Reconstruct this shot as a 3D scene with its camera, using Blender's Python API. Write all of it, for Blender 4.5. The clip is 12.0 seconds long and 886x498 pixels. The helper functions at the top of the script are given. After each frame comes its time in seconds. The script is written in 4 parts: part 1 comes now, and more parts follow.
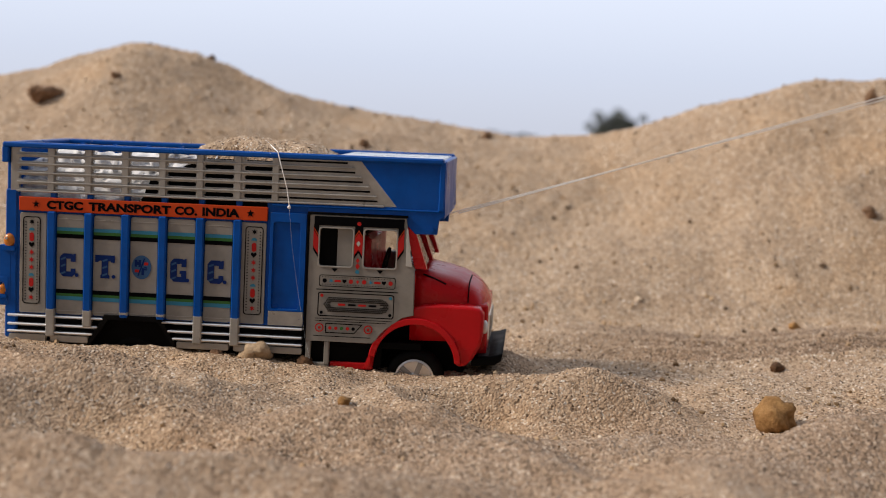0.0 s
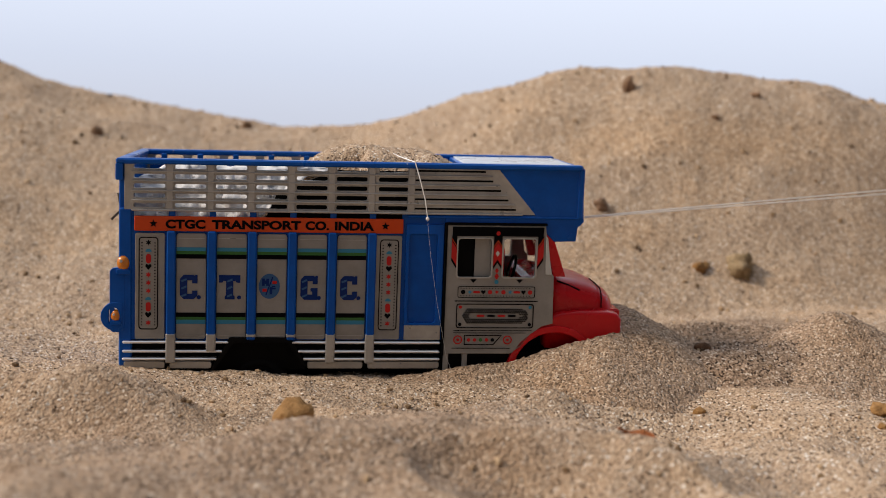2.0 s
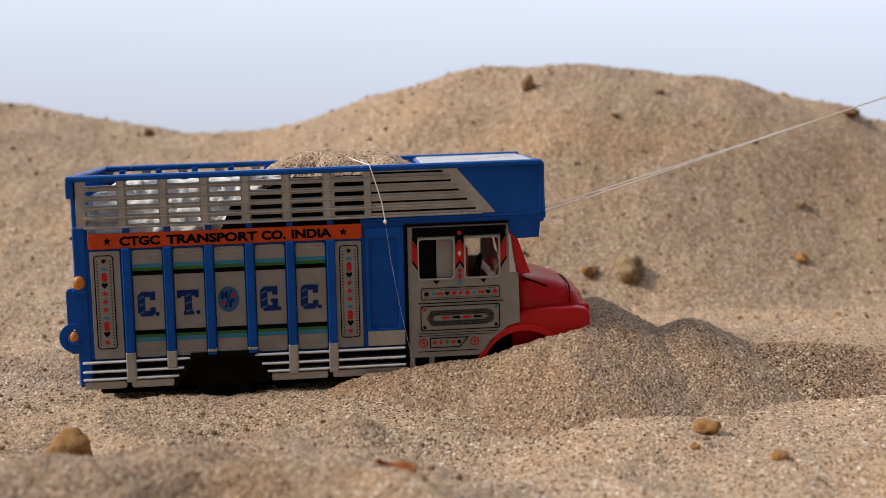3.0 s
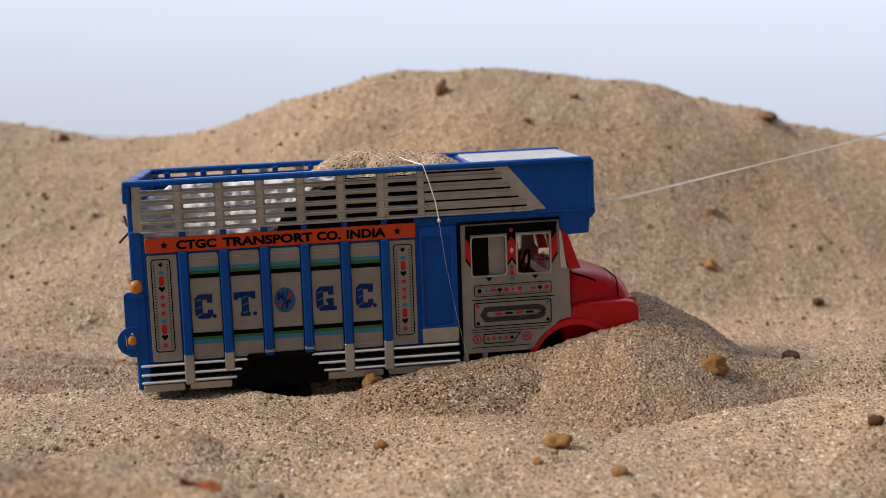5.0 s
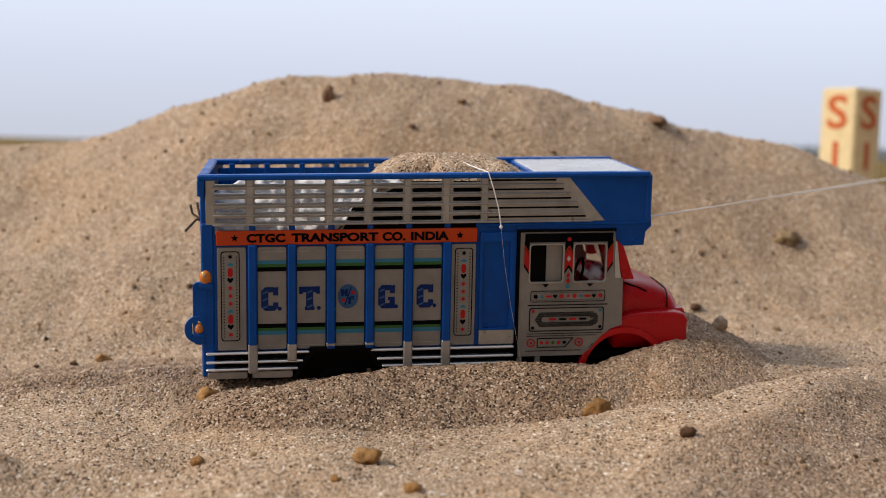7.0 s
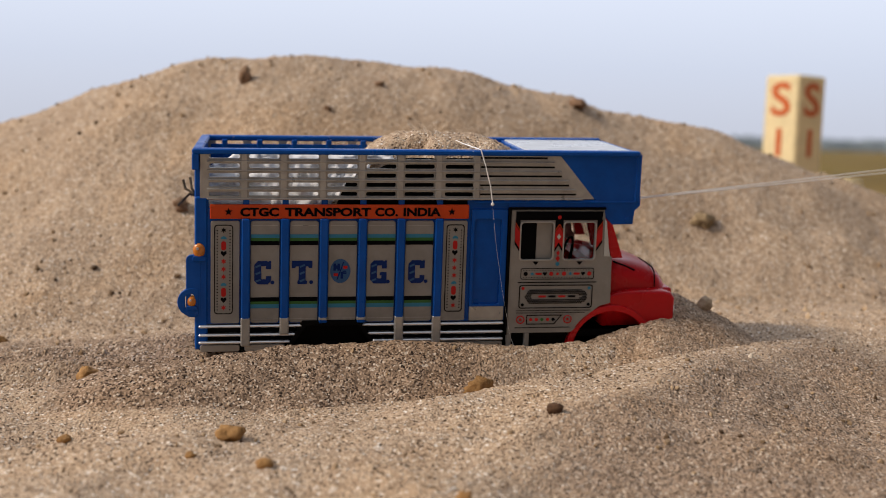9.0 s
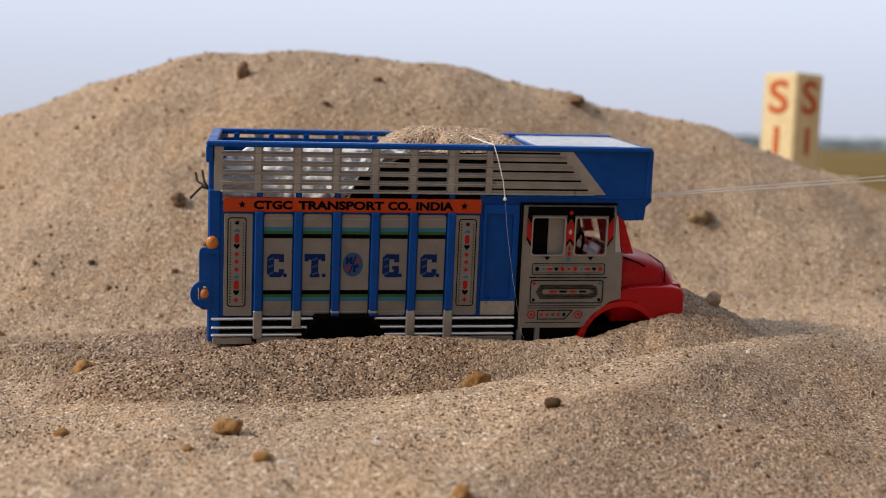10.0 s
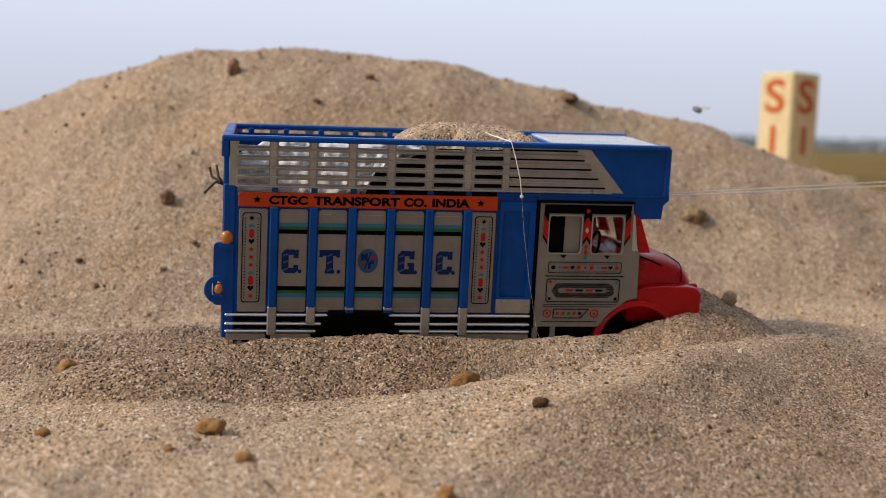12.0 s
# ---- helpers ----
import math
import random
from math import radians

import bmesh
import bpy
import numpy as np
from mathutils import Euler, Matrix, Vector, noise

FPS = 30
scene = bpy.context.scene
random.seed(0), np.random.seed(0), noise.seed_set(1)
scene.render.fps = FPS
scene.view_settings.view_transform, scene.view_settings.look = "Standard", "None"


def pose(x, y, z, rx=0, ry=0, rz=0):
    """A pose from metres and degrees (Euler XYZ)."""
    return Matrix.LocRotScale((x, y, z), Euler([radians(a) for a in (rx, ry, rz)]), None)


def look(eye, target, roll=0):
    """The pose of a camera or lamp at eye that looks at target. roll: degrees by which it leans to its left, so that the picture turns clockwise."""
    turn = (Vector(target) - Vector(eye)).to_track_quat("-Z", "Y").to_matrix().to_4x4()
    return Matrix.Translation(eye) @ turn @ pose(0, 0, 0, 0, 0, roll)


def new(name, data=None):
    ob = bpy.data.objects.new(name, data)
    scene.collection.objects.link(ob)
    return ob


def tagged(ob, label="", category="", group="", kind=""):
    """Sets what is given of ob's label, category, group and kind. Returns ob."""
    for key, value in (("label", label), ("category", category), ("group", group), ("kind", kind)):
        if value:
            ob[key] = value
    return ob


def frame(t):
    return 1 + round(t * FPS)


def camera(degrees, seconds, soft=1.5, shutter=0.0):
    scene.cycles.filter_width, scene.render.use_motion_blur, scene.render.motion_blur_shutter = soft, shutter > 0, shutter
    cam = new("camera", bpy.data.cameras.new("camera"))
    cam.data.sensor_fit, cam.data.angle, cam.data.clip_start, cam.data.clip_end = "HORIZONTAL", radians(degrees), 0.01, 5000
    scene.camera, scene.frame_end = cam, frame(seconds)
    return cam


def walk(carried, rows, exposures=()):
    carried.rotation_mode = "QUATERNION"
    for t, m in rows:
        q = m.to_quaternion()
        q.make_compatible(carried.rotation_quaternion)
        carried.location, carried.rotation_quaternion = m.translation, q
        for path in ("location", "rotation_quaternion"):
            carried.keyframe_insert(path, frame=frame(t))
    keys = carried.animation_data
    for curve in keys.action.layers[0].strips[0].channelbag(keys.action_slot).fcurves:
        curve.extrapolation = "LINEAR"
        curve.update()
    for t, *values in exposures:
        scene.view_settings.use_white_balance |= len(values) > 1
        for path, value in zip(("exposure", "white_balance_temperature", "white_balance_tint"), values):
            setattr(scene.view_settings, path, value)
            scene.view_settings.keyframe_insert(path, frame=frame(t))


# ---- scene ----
cam = camera(40.08, 12.0, soft=0.75)
# a small aperture focused on the truck's side leaves the dunes slightly soft
cam.data.dof.use_dof, cam.data.dof.focus_distance, cam.data.dof.aperture_fstop = True, 0.487, 11.5
walk(cam, [
    (0, pose(0.1379, -0.5723, 0.1166, 84.87, -2.62, -4.73)),
    (0.5, pose(0.1658, -0.5731, 0.1180, 84.82, -2.61, -5.03)),
    (1, pose(0.2035, -0.5666, 0.1147, 85.05, -2.97, -5.64)),
    (1.5, pose(0.2520, -0.5514, 0.1145, 85.17, -2.60, -5.47)),
    (2, pose(0.3141, -0.5368, 0.1115, 85.28, -2.99, -5.62)),
    (2.5, pose(0.3604, -0.5281, 0.1113, 84.90, -2.28, -5.61)),
    (3, pose(0.3893, -0.5212, 0.1198, 85.08, -1.81, -5.39)),
    (5, pose(0.4379, -0.5146, 0.1224, 85.27, -1.75, -6.14)),
    (5.5, pose(0.4440, -0.5160, 0.1191, 85.08, -1.64, -6.49)),
    (6, pose(0.4572, -0.5141, 0.1253, 85.35, -2.10, -6.63)),
    (6.5, pose(0.4764, -0.5167, 0.1297, 85.48, -1.61, -7.21)),
    (7, pose(0.4943, -0.5169, 0.1286, 85.26, -1.49, -7.42)),
    (9, pose(0.5315, -0.5199, 0.1243, 84.85, -1.60, -8.63)),
    (9.5, pose(0.5303, -0.5196, 0.1252, 84.84, -1.69, -8.74)),
    (10, pose(0.5313, -0.5194, 0.1229, 84.75, -1.76, -8.75)),
    (10.5, pose(0.5328, -0.5196, 0.1225, 84.72, -1.82, -8.82)),
    (11, pose(0.5338, -0.5167, 0.1215, 84.71, -1.91, -8.79)),
    (11.5, pose(0.5353, -0.5162, 0.1204, 84.69, -1.94, -8.82)),
    (12, pose(0.5361, -0.5143, 0.1216, 84.76, -1.83, -8.83)),
], exposures=[(0, 0.0), (3, 0.0), (7, -0.03), (12, -0.09)])

# ---------------------------------------------------------------- daylight: hazy sky and a low soft sun
SUN = Vector((-0.76, -0.03, 0.60)).normalized()
world = bpy.data.worlds.new("hazy_sky")
scene.world = world
world.use_nodes = True
wn, wl = world.node_tree.nodes, world.node_tree.links
wn.clear()
w_out, w_bg = wn.new("ShaderNodeOutputWorld"), wn.new("ShaderNodeBackground")
w_sky, w_mix = wn.new("ShaderNodeTexSky"), wn.new("ShaderNodeMixRGB")
w_co, w_sep, w_ramp = wn.new("ShaderNodeTexCoord"), wn.new("ShaderNodeSeparateXYZ"), wn.new("ShaderNodeValToRGB")
w_sky.sky_type, w_sky.sun_disc = "NISHITA", False
w_sky.sun_elevation, w_sky.sun_rotation = math.asin(SUN.z), math.atan2(SUN.x, SUN.y)
w_sky.air_density, w_sky.dust_density = 1.0, 3.0
w_gain = wn.new("ShaderNodeMixRGB")
w_gain.blend_type, w_gain.inputs[0].default_value, w_gain.inputs[2].default_value = "MULTIPLY", 1.0, (0.1, 0.1, 0.1, 1)
w_mix.inputs[0].default_value = 0.86  # thick haze over the clear sky
haze = w_ramp.color_ramp
haze.elements[0].position, haze.elements[0].color = 0.0, (0.56, 0.59, 0.69, 1)
haze.elements[1].position, haze.elements[1].color = 1.0, (0.86, 0.90, 1.0, 1)
for at, tint in ((0.06, (0.60, 0.65, 0.79, 1)), (0.14, (0.74, 0.79, 0.93, 1)), (0.4, (0.80, 0.84, 0.96, 1))):
    haze.elements.new(at).color = tint
wl.new(w_co.outputs["Generated"], w_sep.inputs[0])
wl.new(w_sep.outputs["Z"], w_ramp.inputs[0])
wl.new(w_sky.outputs[0], w_gain.inputs[1])
wl.new(w_gain.outputs[0], w_mix.inputs[1])
wl.new(w_ramp.outputs[0], w_mix.inputs[2])
# haze scatters forward: the sky is bright towards the sun's side and dull away from it
w_dot, w_map, w_side = wn.new("ShaderNodeVectorMath"), wn.new("ShaderNodeMapRange"), wn.new("ShaderNodeMixRGB")
w_dot.operation, w_dot.inputs[1].default_value = "DOT_PRODUCT", (-0.35, 0.93, 0.0)
w_map.inputs[1].default_value, w_map.inputs[2].default_value = -0.75, 0.55
w_map.inputs[3].default_value, w_map.inputs[4].default_value = 0.16, 1.0
w_side.blend_type, w_side.inputs[0].default_value = "MULTIPLY", 1.0
wl.new(w_co.outputs["Generated"], w_dot.inputs[0])
wl.new(w_dot.outputs["Value"], w_map.inputs[0])
wl.new(w_mix.outputs[0], w_side.inputs[1])
wl.new(w_map.outputs[0], w_side.inputs[2])
wl.new(w_side.outputs[0], w_bg.inputs[0])
wl.new(w_bg.outputs[0], w_out.inputs[0])
w_bg.inputs[1].default_value = 1.22

sun_data = bpy.data.lights.new("sun", "SUN")
sun_data.energy, sun_data.angle, sun_data.color = 2.95, radians(12), (1.0, 0.87, 0.73)
sun = new("sun", sun_data)
sun.matrix_world = look(SUN * 40, (0, 0, 0))


# ---------------------------------------------------------------- materials
class Mat:
    """A node material under construction."""

    def __init__(self, name, rough=0.5, metal=0.0, spec=0.5):
        self.m = bpy.data.materials.new(name)
        self.m.use_nodes = True
        self.n, self.l = self.m.node_tree.nodes, self.m.node_tree.links
        self.b = self.n["Principled BSDF"]
        self.b.inputs["Roughness"].default_value = rough
        self.b.inputs["Metallic"].default_value = metal
        self.b.inputs["Specular IOR Level"].default_value = spec
        self.co = self.n.new("ShaderNodeTexCoord").outputs["Object"]

    def noise(self, scale, detail=3.0, rough=0.6):
        t = self.n.new("ShaderNodeTexNoise")
        t.inputs["Scale"].default_value, t.inputs["Detail"].default_value, t.inputs["Roughness"].default_value = scale, detail, rough
        self.l.new(self.co, t.inputs["Vector"])
        return t.outputs["Fac"]

    def cells(self, scale, out="Color", feature="F1"):
        t = self.n.new("ShaderNodeTexVoronoi")
        t.feature = feature
        t.inputs["Scale"].default_value = scale
        self.l.new(self.co, t.inputs["Vector"])
        return t.outputs[out]

    def ramp(self, fac, stops):
        r = self.n.new("ShaderNodeValToRGB")
        e = r.color_ramp.elements
        e[0].position, e[0].color = stops[0][0], (*stops[0][1], 1)
        e[1].position, e[1].color = stops[-1][0], (*stops[-1][1], 1)
        for at, c in stops[1:-1]:
            e.new(at).color = (*c, 1)
        self.l.new(fac, r.inputs[0])
        return r.outputs[0]

    def mix(self, a, b, fac=1.0, how="MULTIPLY"):
        x = self.n.new("ShaderNodeMixRGB")
        x.blend_type = how
        for i, v in ((0, fac), (1, a), (2, b)):
            if isinstance(v, (int, float)):
                x.inputs[i].default_value = v
            elif isinstance(v, tuple):
                x.inputs[i].default_value = (*v, 1)
            else:
                self.l.new(v, x.inputs[i])
        return x.outputs[0]

    def color(self, v):
        if isinstance(v, tuple):
            self.b.inputs["Base Color"].default_value = (*v, 1)
        else:
            self.l.new(v, self.b.inputs["Base Color"])
        return self

    def bump(self, height, strength, distance):
        bp = self.n.new("ShaderNodeBump")
        bp.inputs["Strength"].default_value, bp.inputs["Distance"].default_value = strength, distance
        self.l.new(height, bp.inputs["Height"])
        old = self.b.inputs["Normal"].links
        if old:
            self.l.new(old[0].from_socket, bp.inputs["Normal"])
        self.l.new(bp.outputs[0], self.b.inputs["Normal"])
        return self

    def rough(self, socket):
        self.l.new(socket, self.b.inputs["Roughness"])
        return self


def g3(v):
    return (v, v, v)


def sand_material(name, field=False, darken=0.0):
    m = Mat(name, 0.95, 0.0, 0.15)
    sep = m.n.new("ShaderNodeSeparateColor")
    m.l.new(m.cells(1150), sep.inputs[0])
    grain = m.ramp(sep.outputs[0], [(0, (.06, .039, .026)), (.06, (.16, .11, .074)), (.18, (.37, .265, .178)), (.5, (.47, .348, .240)), (.86, (.55, .425, .308)), (.95, (.66, .56, .45)), (1, (.82, .77, .70))])
    blot = m.ramp(m.noise(14, 4), [(.28, (.88, .85, .83)), (.5, (1, .98, .96)), (.72, (1.06, .97, .86))])
    col = m.mix(grain, blot)
    fleck = m.ramp(m.noise(160, 3, .7), [(.25, g3(.86)), (.42, g3(.99)), (.75, g3(1.05))])
    col = m.mix(col, fleck)
    # freshly turned sand: the same grains, darker and more uneven, slope shade mixed into the colour
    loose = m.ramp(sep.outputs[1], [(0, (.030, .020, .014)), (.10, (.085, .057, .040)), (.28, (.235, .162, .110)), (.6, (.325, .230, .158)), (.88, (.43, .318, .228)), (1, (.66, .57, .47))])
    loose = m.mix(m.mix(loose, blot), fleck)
    if darken:
        col = m.mix(col, loose, darken, "MIX")
    if field:
        pos = m.n.new("ShaderNodeSeparateXYZ")
        m.l.new(m.co, pos.inputs[0])
        far = m.n.new("ShaderNodeMapRange")
        far.inputs[1].default_value, far.inputs[2].default_value = 1.4, 3.2
        m.l.new(pos.outputs["Y"], far.inputs[0])
        grass = m.ramp(m.noise(.35, 4), [(.3, (.13, .085, .022)), (.5, (.20, .13, .03)), (.7, (.12, .115, .03))])
        col = m.mix(col, grass, far.outputs[0], "MIX")
        turned_shade = m.n.new("ShaderNodeAttribute")
        turned_shade.attribute_name = "turned_shade"
        col = m.mix(col, loose, turned_shade.outputs["Fac"], "MIX")
    m.color(col)
    m.bump(m.cells(900, "Distance"), .6, -.0010)
    m.bump(m.noise(1100, 2, .6), .5, .0008)
    m.bump(m.noise(420, 2), .35, .0010)
    return m.m


def paint(name, rgb, rough=.35, grime=.25, spec=.5, wear=None, metal=0.0, dusty=.03):
    """Moulded plastic or sprayed paint: faint dust, scuffs and uneven gloss."""
    m = Mat(name, rough, metal, spec)
    dust = m.ramp(m.noise(90, 5, .65), [(.30, g3(1 - grime)), (.62, g3(1.0))])
    col = m.mix(rgb, dust)
    if wear:
        col = m.mix(col, wear, m.ramp(m.noise(210, 4, .75), [(.66, g3(0)), (.72, g3(.8))]), "MIX")
    film = m.ramp(m.noise(38, 4), [(.5, g3(0)), (.85, g3(dusty))])
    col = m.mix(col, (.48, .38, .27), film, "MIX")
    m.color(col)
    m.rough(m.ramp(m.noise(60, 4), [(.3, g3(max(rough - .1, .05))), (.7, g3(min(rough + .15, 1)))]))
    m.bump(m.noise(420, 2), .08, .0004)
    return m.m


def stone_material(name, a, b):
    m = Mat(name, .9, 0, .2)
    info = m.n.new("ShaderNodeObjectInfo")
    tone = m.ramp(info.outputs["Random"], [(0, g3(.8)), (1, g3(1.15))])
    col = m.mix(m.ramp(m.noise(260, 5, .7), [(.3, a), (.65, b)]), tone)
    m.color(col)
    m.bump(m.noise(520, 4), .7, .0012)
    return m.m


def leaf_material(name, a, b):
    m = Mat(name, .7, 0, .2)
    geo = m.n.new("ShaderNodeNewGeometry")
    m.color(m.ramp(geo.outputs["Random Per Island"], [(0, a), (1, b)]))
    return m.m


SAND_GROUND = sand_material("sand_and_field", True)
SAND = sand_material("loose_sand")
# darker copy of the sand: turned, with its slopes' shade in the colour
FRESH_SHADED = sand_material("turned_shaded_sand", False, .75)
BLUE = paint("blue_plastic", (.0005, .076, .37), .34, .25, .16, dusty=.010)
RAIL = paint("chipped_blue_paint", (.0005, .076, .37), .34, .22, .18, wear=(.42, .46, .52), dusty=.010)
GREY = paint("warm_grey_paint", (.29, .268, .238), .45, .22, .3)
SILVER = paint("worn_silver_paint", (.40, .385, .36), .34, .3, .6, wear=(.03, .06, .13), metal=.4)
CHROME = Mat("silver_trim", .30, .85).color((.80, .80, .80)).m
RED = paint("red_plastic", (.53, .006, .010), .26, .15, .24)
ORANGE = paint("orange_sticker", (.56, .058, .008), .45, .12, .18)
INK = paint("black_ink", (.002, .002, .003), .6, .1, .04, dusty=.008)
NAVY = paint("navy_ink", (.003, .022, .13), .5, .1, .1)
CYAN = paint("cyan_ink", (.03, .20, .32), .45, .1, .3)
STEEL = paint("dull_blue_ink", (.035, .10, .23), .45, .1, .2)
GREEN = paint("green_ink", (.03, .13, .025), .45, .1, .3)
REDINK = paint("red_ink", (.46, .012, .010), .5, .1, .2)
PALE = paint("pale_plastic", (.50, .48, .44), .4, .15, .4)
LID = paint("pale_grey_lid", (.50, .52, .55), .3, .2, .5)
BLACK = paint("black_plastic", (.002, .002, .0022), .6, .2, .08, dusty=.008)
RUBBER = paint("black_rubber", (.006, .006, .006), .8, .3, .1)
AMBER = paint("amber_lamp", (.66, .20, .010), .12, .3, .7)
LAMP = paint("clear_lamp", (.75, .72, .68), .15, .1, .6)
THREAD = paint("white_thread", (.95, .94, .92), .8, .05, .2)
SACK = paint("white_sheet", (.85, .85, .86), .6, .12, .3)
CREAM = paint("cream_paint", (.80, .66, .38), .6, .15, .3)
POSTRED = paint("faded_red_lettering", (.58, .12, .03), .6, .1, .2)
STONE_TAN = stone_material("ochre_stone", (.20, .095, .03), (.42, .24, .095))
STONE_DARK = stone_material("dark_brown_stone", (.05, .028, .016), (.16, .085, .045))
STONE_DUSTY = stone_material("dusty_brown_stone", (.13, .075, .045), (.31, .19, .115))
CLOD = stone_material("sand_clod", (.30, .21, .13), (.52, .39, .26))
CRUMB = stone_material("crumbly_clod", (.13, .085, .045), (.42, .31, .18))
BARK = stone_material("bark", (.06, .045, .03), (.12, .09, .06))
DRY = stone_material("dry_leaf", (.22, .06, .02), (.34, .13, .05))
# greens paled and greyed: distance haze is put into both leaf colours
HAZY_FOLIAGE = leaf_material("hazy_foliage", (.12, .145, .14), (.18, .20, .19))
HAZY_FARWOOD = leaf_material("far_wood", (.28, .34, .39), (.32, .38, .43))
GLASS = Mat("window_glass", .05, 0).m
_g = GLASS.node_tree.nodes["Principled BSDF"]
_g.inputs["Transmission Weight"].default_value, _g.inputs["IOR"].default_value = 1.0, 1.1
FLYMAT = Mat("fly", .5).color((.16, .16, .17)).m


# ---------------------------------------------------------------- mesh helpers
def part(name, bm, material, parent=None, label="", smooth=False, lean=0.0):
    """Links a bmesh as one mesh object, under a thing or a part."""
    if lean:
        for v in bm.verts:
            v.co.z += lean * v.co.x
    me = bpy.data.meshes.new(name)
    bmesh.ops.recalc_face_normals(bm, faces=bm.faces)
    bm.to_mesh(me)
    bm.free()
    me.materials.append(material)
    if smooth:
        me.shade_smooth()
    ob = new(name, me)
    ob.parent = parent
    if label:
        ob["label"] = label
    return ob


def box(bm, x0, x1, y0, y1, z0, z1, bevel=0.0):
    """A box in millimetres, its edges rounded by bevel."""
    k = .001
    r = bmesh.ops.create_cube(bm, size=1, matrix=Matrix.LocRotScale(((x0 + x1) * k / 2, (y0 + y1) * k / 2, (z0 + z1) * k / 2), None, (abs(x1 - x0) * k, abs(y1 - y0) * k, abs(z1 - z0) * k)))
    if bevel:
        edges = list({e for v in r["verts"] for e in v.link_edges})
        bmesh.ops.bevel(bm, geom=edges, offset=bevel * k, segments=1, affect="EDGES")
    return bm


def boxed(*args):
    return box(bmesh.new(), *args)


def plate(outline, holes, y0, y1, bevel=0.0):
    """An upright sheet with holes, its outline in x and z millimetres, from y0 to y1."""
    cu = bpy.data.curves.new("plate", "CURVE")
    cu.dimensions, cu.fill_mode = "2D", "BOTH"
    for ring in (outline, *holes):
        sp = cu.splines.new("POLY")
        sp.points.add(len(ring) - 1)
        for p, (x, z) in zip(sp.points, ring):
            p.co = (x * .001, z * .001, 0, 1)
        sp.use_cyclic_u = True
    cu.extrude = abs(y1 - y0) * .0005 - bevel * .001
    cu.bevel_depth, cu.bevel_resolution = bevel * .001, 1
    cu.offset = -bevel * .001
    ob = bpy.data.objects.new("plate", cu)
    scene.collection.objects.link(ob)
    bpy.context.view_layer.update()
    me = bpy.data.meshes.new_from_object(ob.evaluated_get(bpy.context.evaluated_depsgraph_get()))
    bm = bmesh.new()
    bm.from_mesh(me)
    bpy.data.objects.remove(ob)
    bpy.data.curves.remove(cu)
    bpy.data.meshes.remove(me)
    bm.transform(Matrix(((1, 0, 0, 0), (0, 0, -1, (y0 + y1) * .0005), (0, 1, 0, 0), (0, 0, 0, 1))))
    bmesh.ops.remove_doubles(bm, verts=bm.verts, dist=1e-6)
    return bm


def rounded(x0, x1, z0, z1, r, n=4):
    """The outline of a rounded rectangle."""
    pts = []
    for cx, cz, a in ((x1 - r, z1 - r, 0), (x0 + r, z1 - r, 90), (x0 + r, z0 + r, 180), (x1 - r, z0 + r, 270)):
        pts += [(cx + r * math.cos(radians(a + 90 * i / n)), cz + r * math.sin(radians(a + 90 * i / n))) for i in range(n + 1)]
    return pts


def arc(cx, cz, r, a0, a1, n=14):
    return [(cx + r * math.cos(radians(a0 + (a1 - a0) * i / n)), cz + r * math.sin(radians(a0 + (a1 - a0) * i / n))) for i in range(n + 1)]


def lettering(text, x, z, size, y, width=None, weight=0.0, deep=0.15):
    """Raised letters in millimetres that face -y, the left end of their base line at x, z."""
    cu = bpy.data.curves.new("lettering", "FONT")
    cu.body, cu.size, cu.extrude, cu.offset = text, size * .001, deep * .0005, weight * .001
    cu.resolution_u = 4
    ob = bpy.data.objects.new("lettering", cu)
    scene.collection.objects.link(ob)
    bpy.context.view_layer.update()
    me = bpy.data.meshes.new_from_object(ob.evaluated_get(bpy.context.evaluated_depsgraph_get()))
    bm = bmesh.new()
    bm.from_mesh(me)
    bpy.data.objects.remove(ob)
    bpy.data.curves.remove(cu)
    bpy.data.meshes.remove(me)
    lo, hi = min(v.co.x for v in bm.verts), max(v.co.x for v in bm.verts)
    k = width * .001 / (hi - lo) if width else 1.0
    for v in bm.verts:
        v.co = Vector((x * .001 + (v.co.x - lo) * k, y * .001 - v.co.z, z * .001 + v.co.y))
    return bm


def lathe(profile, segments=24):
    """A body turned about the y axis: profile of (radius, y) in millimetres."""
    bm = bmesh.new()
    rings = [[bm.verts.new((r * .001 * math.cos(2 * math.pi * i / segments), y * .001, r * .001 * math.sin(2 * math.pi * i / segments))) for i in range(segments)] for r, y in profile]
    for a, b in zip(rings, rings[1:]):
        for i in range(segments):
            bm.faces.new((a[i], a[(i + 1) % segments], b[(i + 1) % segments], b[i]))
    bm.faces.new(rings[0])
    bm.faces.new(rings[-1])
    return bm


def loft(rings, close=True):
    """Skins rings of equal length, given in millimetres."""
    bm = bmesh.new()
    rows = [[bm.verts.new(Vector(p) * .001) for p in ring] for ring in rings]
    n = len(rows[0])
    for a, b in zip(rows, rows[1:]):
        for i in range(n if close else n - 1):
            bm.faces.new((a[i], a[(i + 1) % n], b[(i + 1) % n], b[i]))
    if close:
        bm.faces.new(rows[0])
        bm.faces.new(rows[-1])
    return bm


